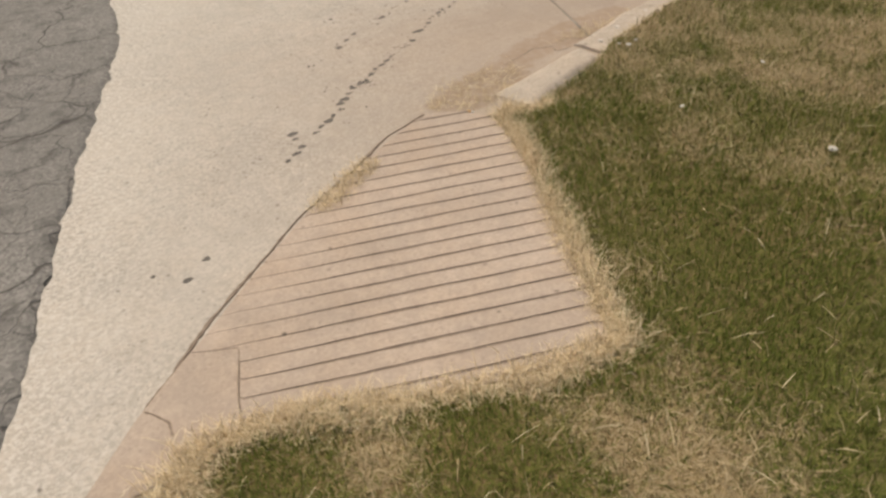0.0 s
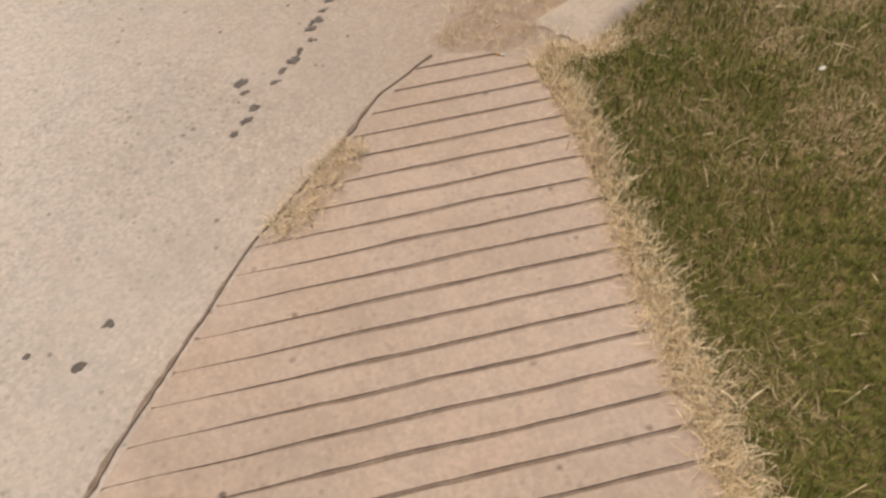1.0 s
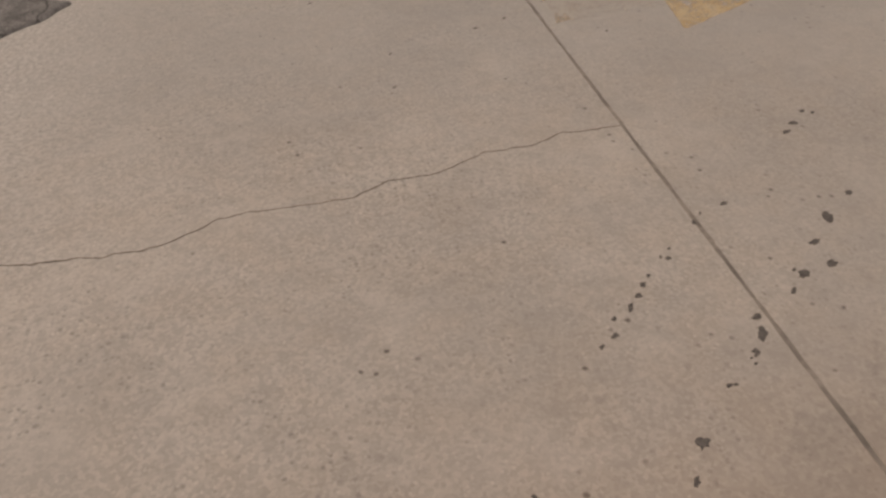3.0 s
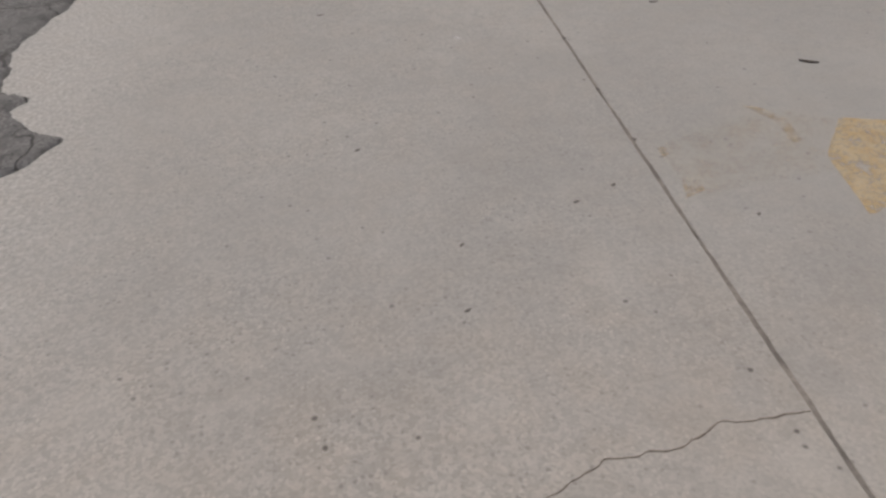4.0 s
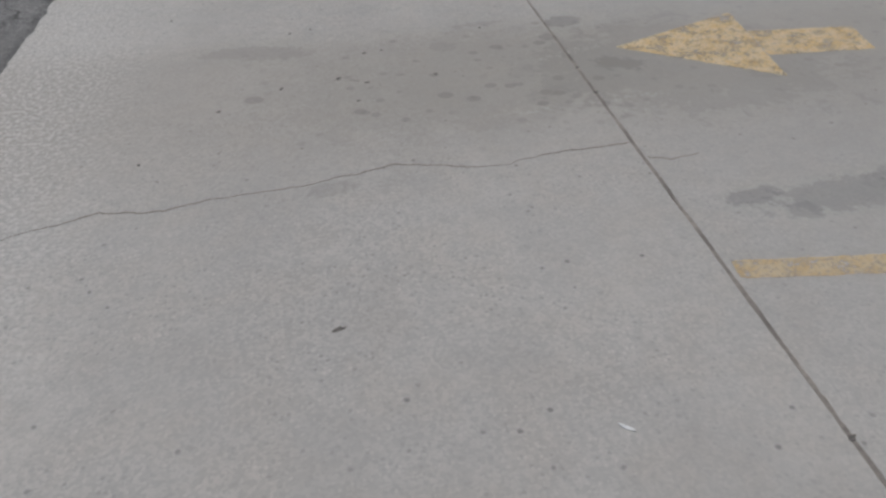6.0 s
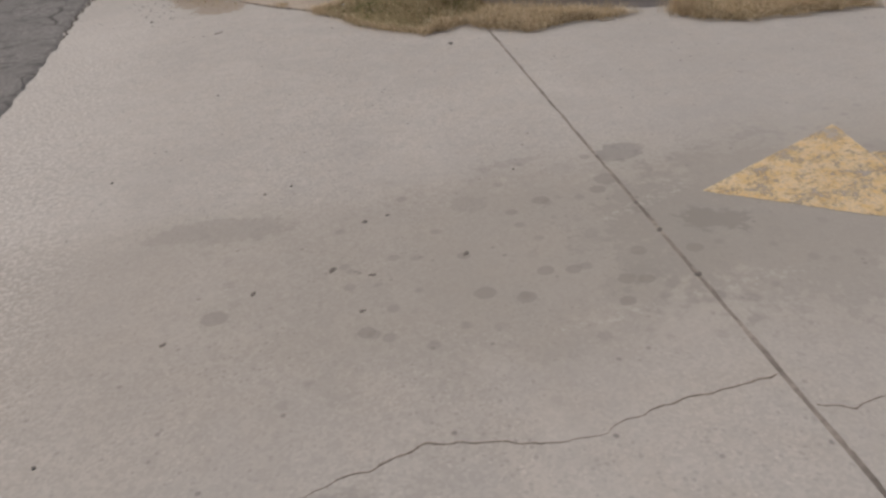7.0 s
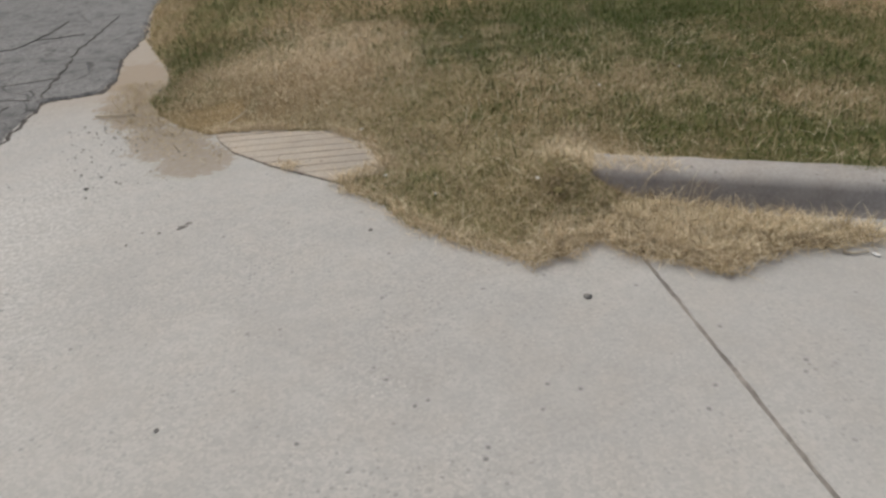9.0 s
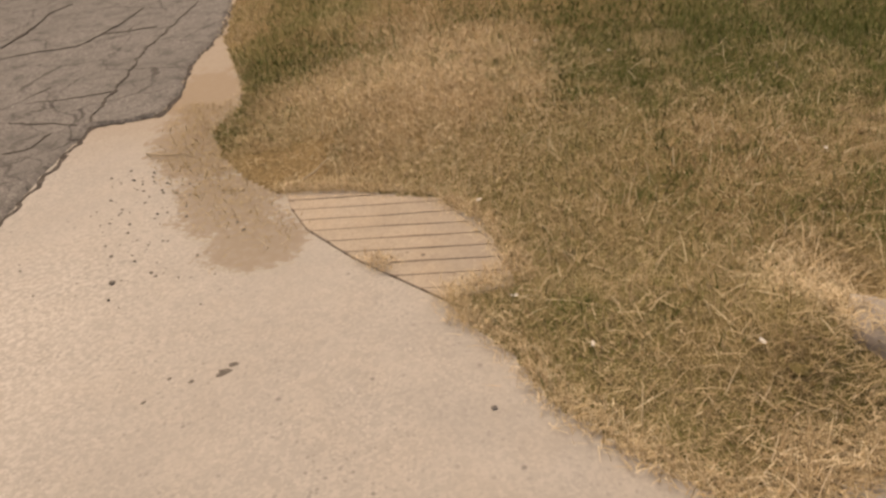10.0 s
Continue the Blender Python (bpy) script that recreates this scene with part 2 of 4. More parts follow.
CRACK = plain("crack_dirt", (0.15, 0.125, 0.10), (0.28, 0.24, 0.20), 30, 0.95)
STONE = plain("grey_stone", (0.13, 0.12, 0.11), (0.26, 0.245, 0.225), 80, 0.9)
PAPER = plain("white_scrap", (0.72, 0.71, 0.68), (0.80, 0.79, 0.77), 40, 0.8)
LEAF = plain("dark_dry_leaf", (0.045, 0.036, 0.03), (0.09, 0.07, 0.055), 60, 0.8)
TWIG = plain("pale_dry_wood", (0.48, 0.40, 0.28), (0.62, 0.53, 0.40), 50, 0.85)


def make_paint():
    m = Mat("worn_yellow_paint", 0.75, spec=0.3)
    n1, n2 = m.noise(14.0, 6, 0.65), m.noise(70.0, 4, 0.6)
    c = m.mix(m.ramp(n1, 0.35, 0.65), (0.69, 0.49, 0.23), (0.78, 0.63, 0.40))
    c = m.mix(m.ramp(n2, 0.52, 0.62, 0.0, 0.75), c, (0.42, 0.36, 0.28))
    c = m.mix(m.ramp(n1, 0.58, 0.66, 0.0, 0.75), c, (0.33, 0.28, 0.21))
    m.color(c)
    m.bump(n2, 0.3, 0.002)
    return m


def make_worn_paint(name, keep, strong=0.85):
    """Yellow paint rubbed away in patches, showing the slab beneath."""
    m = make_paint()
    m.m.name = name
    gone = m.ramp(m.math("ADD", m.math("MULTIPLY", m.noise(9.0, 6, 0.65), 0.55), m.math("MULTIPLY", m.noise(45.0, 4, 0.7), 0.45)), keep - 0.07, keep + 0.10, strong, 0.0)
    m.plug(gone, m.b.inputs["Alpha"])
    return m.m


PAINT = make_worn_paint("worn_yellow_paint", 0.54)
PAINT_LINE = make_worn_paint("pale_yellow_paint", 0.55, 0.62)
PAINT_REMNANT = make_worn_paint("remnant_yellow_paint", 0.52, 0.36)
PAINT_FAINT = make_worn_paint("faded_yellow_paint", 0.45, 0.16)


def make_soil():
    m = Mat("thatch_soil", 0.95, spec=0.1)
    c = m.mix(m.ramp(m.noise(2.2, 4), 0.35, 0.65), (0.19, 0.135, 0.068), (0.29, 0.20, 0.105))
    c = m.mix(m.ramp(m.noise(40.0, 5), 0.35, 0.65), c, (0.36, 0.26, 0.14))
    c = m.mix(m.ramp(m.noise(0.55, 4, 0.6), 0.42, 0.60, 0.1, 0.75), c, (0.14, 0.15, 0.055))
    c = m.mix(m.ramp(m.noise(160.0, 3), 0.45, 0.65, 0.0, 0.5), c, (0.10, 0.07, 0.04))
    m.color(c)
    m.bump(m.noise(120.0, 4), 0.8, 0.01)
    return m.m


SOIL = make_soil()
THATCH = plain("flattened_straw", (0.17, 0.125, 0.075), (0.38, 0.30, 0.19), 45, 0.95, 0.8, 0.1)


def make_blades(name, stops, patch=0.5):
    m = Mat(name, 0.7, spec=0.2)
    r = m.n("ShaderNodeValToRGB")
    el = r.color_ramp.elements
    while len(el) < len(stops):
        el.new(0.5)
    for e, (p, c) in zip(el, stops):
        e.position, e.color = p, (*c, 1.0)
    m.t.links.new(m.island, r.inputs[0])
    c = m.mix(m.ramp(m.noise(1.7, 3), 0.35, 0.7, 0.0, patch), r.outputs[0], (stops[-1][1][0] * 0.8, stops[-1][1][1] * 0.8, stops[-1][1][2] * 0.7))
    m.color(c)
    return m.m


GREEN = make_blades("green_blades", ((0.0, (0.070, 0.092, 0.015)), (0.5, (0.120, 0.148, 0.026)), (0.85, (0.185, 0.198, 0.046)), (1.0, (0.30, 0.275, 0.10))), 0.3)
GREEN_DULL = make_blades("dull_green_blades", ((0.0, (0.082, 0.108, 0.030)), (0.5, (0.125, 0.158, 0.046)), (0.85, (0.175, 0.195, 0.066)), (1.0, (0.30, 0.27, 0.115))), 0.2)
DRY = make_blades("dry_blades", ((0.0, (0.31, 0.235, 0.130)), (0.55, (0.43, 0.335, 0.195)), (0.9, (0.52, 0.42, 0.26)), (1.0, (0.70, 0.59, 0.40))), 0.25)
STRAW = make_blades("straw_blades", ((0.0, (0.49, 0.37, 0.225)), (0.5, (0.66, 0.53, 0.345)), (1.0, (0.85, 0.75, 0.55))), 0.15)


# ---- building helpers ----
rng = np.random.default_rng(7)


def part(name, bm, material, parent=None, label=""):
    me = bpy.data.meshes.new(name)
    bm.to_mesh(me)
    bm.free()
    me.materials.append(material)
    ob = new(name, me)
    if parent is not None:
        ob.parent = parent
    if label:
        ob["label"] = label
    return ob


def raw(name, verts, faces, material, parent=None):
    me = bpy.data.meshes.new(name)
    verts, faces = np.asarray(verts, np.float32), np.asarray(faces, np.int32)
    k = faces.shape[1]
    me.vertices.add(len(verts))
    me.vertices.foreach_set("co", verts.ravel())
    me.loops.add(faces.size)
    me.loops.foreach_set("vertex_index", faces.ravel())
    me.polygons.add(len(faces))
    me.polygons.foreach_set("loop_start", np.arange(0, faces.size, k, dtype=np.int32))
    me.update(calc_edges=True)
    me.validate()
    me.polygons.foreach_set("use_smooth", np.zeros(len(me.polygons), bool))
    me.materials.append(material)
    ob = new(name, me)
    if parent is not None:
        ob.parent = parent
    return ob


def empty(name, x=0.0, y=0.0, z=0.0):
    ob = new(name)
    ob.location = (x, y, z)
    return ob


def resample(line, step):
    """Points along a polyline every step metres."""
    p = np.asarray(line, float)
    s = np.r_[0, np.cumsum(np.hypot(*np.diff(p, axis=0).T))]
    t = np.linspace(0, s[-1], max(2, int(s[-1] / step) + 1))
    return np.c_[np.interp(t, s, p[:, 0]), np.interp(t, s, p[:, 1])]


def segment_distance(x, y, line):
    """Distance from points to a polyline."""
    best = np.full(x.shape, 1e9)
    p = np.asarray(line, float)
    for (ax, ay), (bx, by) in zip(p[:-1], p[1:]):
        dx, dy = bx - ax, by - ay
        t = np.clip(((x - ax) * dx + (y - ay) * dy) / (dx * dx + dy * dy + 1e-12), 0, 1)
        best = np.minimum(best, np.hypot(x - ax - t * dx, y - ay - t * dy))
    return best


def inside(x, y, poly):
    res = np.zeros(x.shape, bool)
    p = np.asarray(poly, float)
    for (ax, ay), (bx, by) in zip(p, np.roll(p, -1, 0)):
        if ay == by:
            continue
        res ^= ((ay > y) != (by > y)) & (x < (bx - ax) * (y - ay) / (by - ay) + ax)
    return res


def signed(x, y, poly):
    d = segment_distance(x, y, list(poly) + [poly[0]])
    return np.where(inside(x, y, poly), d, -d)


def waves(x, y, scale, seed=0.0):
    """Smooth uneven values of about -1 to 1."""
    v = 0
    for k in range(6):
        a = seed * 1.7 + k * 2.1
        f = scale * (0.7 + 0.45 * k)
        v = v + np.sin(f * (x * math.cos(a) + y * math.sin(a)) + 3.1 * k + seed) / (1 + 0.35 * k)
    return v / 2.6


def grid_sheet(name, xs, ys, height, material, parent=None, floor=-0.04):
    """A sheet over a grid, kept only where it rises above floor."""
    gx, gy = np.meshgrid(xs, ys)
    gz = height(gx, gy)
    n, k = gx.shape
    idx = np.arange(n * k).reshape(n, k)
    quads = np.stack([idx[:-1, :-1], idx[:-1, 1:], idx[1:, 1:], idx[1:, :-1]], -1).reshape(-1, 4)
    keep = (gz.ravel()[quads] > floor).any(1)
    quads = quads[keep]
    used = np.unique(quads)
    remap = np.zeros(n * k, int)
    remap[used] = np.arange(len(used))
    ob = raw(name, np.c_[gx.ravel(), gy.ravel(), gz.ravel()][used], remap[quads], material, parent)
    ob.data.polygons.foreach_set("use_smooth", np.ones(len(ob.data.polygons), bool))
    return ob


def ribbon(name, line, width, z, material, parent=None, jitter=0.006, step=0.03):
    """A thin uneven strip with a little thickness."""
    p = resample(line, step)
    p = p + np.c_[waves(p[:, 0], p[:, 1], 40, 1), waves(p[:, 0], p[:, 1], 40, 5)] * jitter
    t = np.gradient(p, axis=0)
    t /= np.linalg.norm(t, axis=1)[:, None] + 1e-9
    nrm = np.c_[-t[:, 1], t[:, 0]]
    w = width * ((0.35 + 0.8 * rng.random(len(p))) * np.clip(0.8 + 0.7 * waves(p[:, 0], p[:, 1], 9, 2), 0.2, 1.3))[:, None] / 2
    a, b = p + nrm * w, p - nrm * w
    n = len(p)
    v = np.concatenate([np.c_[a, np.full(n, z - 0.01)], np.c_[a, np.full(n, z)], np.c_[b, np.full(n, z)], np.c_[b, np.full(n, z - 0.01)]])
    i = np.arange(n - 1)
    f = np.concatenate([np.c_[i + k * n, i + 1 + k * n, i + 1 + (k + 1) * n, i + (k + 1) * n] for k in range(3)])
    return raw(name, v, f, material, parent)


def clip_half(poly, nx, ny, d):
    """The part of a polygon with nx*x + ny*y >= d."""
    out = []
    for (ax, ay), (bx, by) in zip(poly, poly[1:] + poly[:1]):
        sa, sb = nx * ax + ny * ay - d, nx * bx + ny * by - d
        if sa >= 0:
            out.append((ax, ay))
        if (sa >= 0) != (sb >= 0):
            u = sa / (sa - sb)
            out.append((ax + u * (bx - ax), ay + u * (by - ay)))
    return out


def prism(poly, top, depth, rim=0.003, rough=0.0):
    """A flat block with a slightly rounded rim; top is a function of x, y."""
    bm = bmesh.new()
    pts = [tuple(p) for p in resample(list(poly) + [poly[0]], 0.05)[:-1]] if rough else list(poly)
    cx, cy = sum(p[0] for p in pts) / len(pts), sum(p[1] for p in pts) / len(pts)
    rings = []
    for inset, drop in ((0.0, depth), (0.0, rim), (rim, 0.0)):
        ring = []
        for x, y in pts:
            d = math.hypot(x - cx, y - cy) + 1e-9
            j = rough * (noise.noise((x * 30, y * 30, 3)) if rough else 0)
            qx, qy = x - (x - cx) / d * (inset + j), y - (y - cy) / d * (inset + j)
            ring.append(bm.verts.new((qx, qy, top(qx, qy) - drop)))
        rings.append(ring)
    n = len(pts)
    for r0, r1 in zip(rings, rings[1:]):
        for i in range(n):
            bm.faces.new((r0[i], r0[(i + 1) % n], r1[(i + 1) % n], r1[i]))
    bm.faces.new(rings[-1])
    bmesh.ops.recalc_face_normals(bm, faces=bm.faces)
    return bm


# ---- the ground and the road ----
def far_ground():
    bm = bmesh.new()
    bmesh.ops.create_grid(bm, x_segments=40, y_segments=40, size=900)
    for v in bm.verts:
        v.co.z = -0.30
    tagged(part("ground", bm, SOIL), "dry grassy earth reaching to the horizon", "ground", kind="structure")


far_ground()

ROAD_EDGE = ((-30, -2.43), (0.1, -2.44), (1.8, -2.48), (3.25, -2.49), (3.9, -2.62), (4.6, -2.68), (5.7, -2.62), (5.86, -2.52), (5.98, -2.38),
             (6.2, -2.25), (6.3, -2.42), (6.5, -2.58), (6.62, -2.50), (6.72, -2.68), (7.2, -2.78), (7.5, -2.75), (7.8, -2.67), (8.0, -2.63),
             (8.2, -2.56), (8.42, -2.53), (8.6, -2.68), (8.95, -2.78), (10.3, -2.82), (12.1, -2.84), (13.4, -2.91), (14.08, -2.88),
             (14.31, -2.87), (14.35, -2.54), (14.67, -2.49), (15.16, -2.56), (15.8, -2.50), (17.0, -2.6), (60, -2.6))
EY, EX = np.array(ROAD_EDGE).T


def road_height(x, y):
    e = np.interp(y, EY, EX) + 0.018 * waves(x * 0, y, 14, 2) + 0.010 * waves(x, y, 45, 4)
    d = e - x
    z = 0.016 * np.clip(d / 0.02, -4, 1) + 0.004 * waves(x, y, 3, 1) * np.clip(d, 0, 1)
    return z


road = empty("road", -6, 5, 0)
tagged(road, "old grey asphalt road surface with branching cracks", "road", kind="structure")
sheet = grid_sheet("surface", np.r_[-14, -10, np.arange(-7, -4.0, 0.4), np.arange(-4.0, -2.05, 0.02)],
                   np.r_[-40, -20, np.arange(-8, -1.5, 0.4), np.arange(-1.5, 20, 0.03), np.arange(20, 60, 2.0)], road_height, ASPHALT, None)
sheet.parent = road
sheet.matrix_parent_inverse = Matrix.Translation((6, -5, 0))

ROAD_CRACKS = (((-2.89, 14.35), (-2.90, 14.60), (-2.91, 15.10), (-2.95, 15.55), (-2.92, 15.84), (-2.89, 16.36), (-2.86, 16.73)),
               ((-4.11, 15.96), (-4.08, 16.27), (-4.08, 16.57), (-4.12, 16.86), (-4.02, 17.09)),
               ((-3.51, 14.67), (-3.42, 14.82), (-3.35, 14.99)),
               ((-3.98, 15.67), (-3.78, 15.77), (-3.49, 15.81), (-3.41, 16.05), (-3.22, 16.08), (-3.03, 16.11)),
               ((-3.49, 15.81), (-3.42, 16.01), (-3.34, 16.36), (-3.30, 16.72)),
               ((-3.37, 14.45), (-3.13, 14.39), (-2.94, 14.33)),
               ((-3.40, 14.73), (-3.14, 14.75), (-2.88, 14.80)),
               ((-3.21, 14.03), (-3.10, 14.05), (-3.05, 14.24)))
for k, line in enumerate(ROAD_CRACKS):
    ribbon("crack", line, (0.015, 0.022, 0.013, 0.011, 0.011, 0.018, 0.010, 0.020)[k], 0.0205, ROAD_CRACK_SHADE, road, 0.012, 0.015).matrix_parent_inverse = Matrix.Translation((6, -5, 0))

# edge crack of the asphalt, with the raised edge's shadow painted in
edge_shade_line = [(float(np.interp(v, EY, EX)) + 0.012, v) for v in np.arange(12.6, 16.6, 0.1)]
ribbon("crack", edge_shade_line, 0.045, 0.003, ROAD_CRACK_SHADE, road, 0.02, 0.02).matrix_parent_inverse = Matrix.Translation((6, -5, 0))

# ---- concrete apron: two pours with an open joint between them ----
apron = empty("pavement")
tagged(apron, "worn beige concrete driveway apron with stains", "pavement", kind="structure")


def slab(name, x0, x1, y0, y1, joint_left, joint_right):
    """A flat pour; the edge along the joint is chipped."""
    ys = np.r_[-40, -10, np.arange(1.0, 13.0, 0.05), 20, 60]
    n = len(ys)
    def edge(x, on, side):
        w = (0.002 * waves(ys * 0, ys, 25, side) + 0.002 * waves(ys * 0, ys, 90, side + 2)) if on else 0 * ys
        return x + w
    l, r = edge(x0, joint_left, 1), edge(x1, joint_right, 6)
    cols = [np.c_[l, ys, np.full(n, -0.12)], np.c_[l, ys, np.full(n, -0.004)], np.c_[l + 0.005, ys, np.zeros(n)],
            np.c_[r - 0.005, ys, np.zeros(n)], np.c_[r, ys, np.full(n, -0.004)], np.c_[r, ys, np.full(n, -0.12)]]
    i = np.arange(n - 1)
    f = np.concatenate([np.c_[i + k * n, i + (k + 1) * n, i + 1 + (k + 1) * n, i + 1 + k * n] for k in range(5)])
    return raw(name, np.concatenate(cols), f, CONC, apron)


slab("concrete_slab", -4.2, -0.0042, -40, 60, False, True)
slab("concrete_slab", 0.0042, 16, -40, 60, True, False)
ribbon("joint_filler", ((0, -5), (0, 14)), 0.03, -0.0012, JOINT, apron, 0.0)
CRACKS = (((-2.3, 4.10), (-1.85, 4.04), (-1.63, 4.07), (-1.48, 4.16), (-1.28, 4.17), (-1.05, 4.17), (-0.93, 4.23), (-0.74, 4.25), (-0.55, 4.34), (-0.40, 4.33), (-0.24, 4.39), (-0.01, 4.40)),
          ((-2.45, 7.98), (-2.30, 8.03), (-2.04, 8.12), (-1.80, 8.10), (-1.60, 8.15), (-1.27, 8.18), (-0.96, 8.27), (-0.67, 8.20), (-0.54, 8.18), (-0.34, 8.24), (-0.01, 8.26)),
          ((0.01, 2.79), (0.08, 2.70), (0.12, 2.58), (0.3, 2.45), (0.5, 2.4)), ((0.01, 8.14), (0.1, 8.1), (0.22, 8.13)),
          ((-0.50, 1.86), (-0.40, 1.92), (-0.31, 1.99), (-0.21, 1.965), (-0.215, 1.90), (-0.12, 1.93)))
for k, line in enumerate(CRACKS):
    ribbon("crack", line, (0.006, 0.0045, 0.006, 0.003, 0.0035)[k], 0.0012, CRACK, apron, 0.010, 0.008)
ribbon("crack", ((-2.35, -0.5), (-2.18, -0.15), (-2.06, 0.10), (-1.885, 0.43), (-1.755, 0.63), (-1.565, 0.91), (-1.33, 1.17), (-1.17, 1.37), (-0.98, 1.51)), 0.013, 0.004, GROUT, apron, 0.004, 0.02)

ribbon("crack", ((-1.80, -0.03), (-1.803, 0.258)), 0.007, 0.0128, GROUT, apron, 0.003, 0.02)
ribbon("crack", ((-2.06, 0.09), (-2.03, 0.07), (-1.99, 0.03), (-1.98, -0.02)), 0.006, 0.0112, GROUT, apron, 0.004, 0.01)

# ---- turf beside the driveway ----
TURF_A_LOW = ((-2.43, -9.0), (-2.42, -1.5), (-2.2, -0.62), (-1.99, -0.25), (-1.95, -0.07), (-1.78, -0.03), (-1.59, 0.0), (-1.33, -0.06), (-0.97, -0.08), (-0.77, -0.03),
              (-0.75, 0.12), (-0.76, 0.30), (-0.74, 0.60), (-0.72, 0.80), (-0.69, 1.0), (-0.70, 1.2), (-0.73, 1.36), (-0.60, 1.43), (-0.51, 1.40))
TURF_A = TURF_A_LOW + ((-0.14, 1.60), (0.03, 1.78), (0.6, 2.12), (1.3, 2.46), (2.4, 2.84), (5, 3.12), (16, 3.12), (16, -9))
TURF_B_LOW = ((-2.6, 40), (-2.6, 17.0), (-2.45, 15.7), (-2.15, 14.75), (-2.09, 14.4), (-2.17, 14.10), (-2.05, 13.75), (-1.90, 13.52),
              (-1.74, 13.37), (-1.47, 13.34), (-1.09, 13.20), (-0.91, 12.98), (-0.83, 12.63), (-1.06, 12.53),
              (-1.03, 12.42), (-0.90, 12.25), (-0.81, 12.03), (-0.57, 11.75), (-0.38, 11.60), (-0.14, 11.74), (0.02, 11.86), (0.16, 11.91))
TURF_B = TURF_B_LOW + ((0.30, 12.03), (0.54, 11.91), (1.07, 11.68), (1.8, 11.47), (3, 11.23), (6, 11.06), (16, 11.06), (16, 40))


def turf_height(poly, low, slope, seed, top):
    def height(x, y):
        d = signed(x, y, poly) + 0.010 * waves(x, y, 22, seed) + 0.006 * waves(x, y, 70, seed + 3)
        rise = segment_distance(x, y, low)
        s = np.clip(rise / slope, 0, 1)
        z = 0.006 + top * s * s * (3 - 2 * s) + 0.008 * waves(x, y, 9, seed) * s
        z = z + 0.115 * np.exp(-((x + 0.10) ** 2) / 0.035 - ((y - 12.09) ** 2) / 0.05)  # earth heaped over the kerb's end
        return np.where(d > 0, np.minimum(z, 0.002 + np.where(rise < 0.2, np.maximum(d, 0), rise) * 0.9), np.where(rise < 0.2, d * 1.2, np.minimum(d * 1.2, -0.02)))
    return height


height_a = turf_height(TURF_A, TURF_A_LOW, 0.9, 1.0, 0.078)
height_b = turf_height(TURF_B, TURF_B_LOW, 0.9, 4.0, 0.115)
lawn = empty("lawn")
tagged(lawn, "patchy half-dry lawn soil under mown grass", "lawn", kind="structure")
grid_sheet("turf", np.r_[np.arange(-2.6, 2.5, 0.03), np.arange(2.5, 16.5, 0.5)], np.r_[-9, -6, -4, np.arange(-2.5, 3.3, 0.03)], height_a, SOIL, lawn)
grid_sheet("turf", np.r_[np.arange(-2.7, 3.0, 0.03), np.arange(3.0, 16.5, 0.5)], np.r_[np.arange(11.0, 17.5, 0.03), np.arange(17.5, 40, 0.8)], height_b, SOIL, lawn)

# ---- mats of dead grass washed against the kerb ----
MAT_A = ((-0.42, 11.57), (-0.11, 11.66), (0.03, 11.50), (0.25, 11.36), (0.44, 11.41), (0.70, 11.42), (0.98, 11.42), (0.80, 11.56), (0.55, 11.72), (0.25, 11.92), (-0.02, 12.06), (-0.25, 12.0))
MAT_B = ((1.12, 11.40), (1.22, 11.14), (1.42, 11.00), (1.62, 11.00), (1.95, 10.95), (2.3, 10.9), (2.2, 11.2), (1.8, 11.32), (1.35, 11.48))
MAT_C = ((-0.98, 1.52), (-0.86, 1.50), (-0.72, 1.42), (-0.60, 1.50), (-0.55, 1.62), (-0.42, 1.76), (-0.46, 1.84), (-0.62, 1.83), (-0.78, 1.76), (-0.92, 1.66))
MAT_D = ((-1.57, 0.90), (-1.46, 0.90), (-1.36, 1.00), (-1.25, 1.16), (-1.29, 1.20), (-1.40, 1.10), (-1.50, 1.00))
MAT_E = ((-1.38, 12.80), (-1.30, 12.72), (-1.22, 12.76), (-1.28, 12.83))
MAT_F = ((-0.20, 1.99), (0.0, 2.03), (0.25, 2.11), (0.38, 2.22), (0.2, 2.18), (-0.05, 2.10))
MATS = (MAT_A, MAT_B, MAT_C, MAT_D, MAT_E, MAT_F)


def mat_height(poly, peak, seed):
    def height(x, y):
        d = signed(x, y, poly) - 0.035 + 0.040 * waves(x, y, 14, seed) + 0.022 * waves(x, y, 60, seed)
        return np.where(d > 0, np.minimum(peak * np.clip(0.5 + 0.55 * waves(x, y, 22, seed) + 0.25 * waves(x, y, 55, seed), 0.1, 1.4), 0.003 + d * 0.4), d)
    return height


mat_heights = []
for k, poly in enumerate(MATS):
    peak = (0.030, 0.032, 0.007, 0.006, 0.010, 0.007)[k]
    hf = mat_height(poly, peak, k * 1.3)
    mat_heights.append(hf)
    if k > 1:
        continue
    p = np.array(poly)
    ob = grid_sheet("dead_grass_mat", np.arange(p[:, 0].min() - 0.05, p[:, 0].max() + 0.06, 0.02), np.arange(p[:, 1].min() - 0.05, p[:, 1].max() + 0.06, 0.02), hf, THATCH)
    tagged(ob, "thin mat of dead straw-coloured grass on concrete", "debris", "dead grass mats", "stuff")


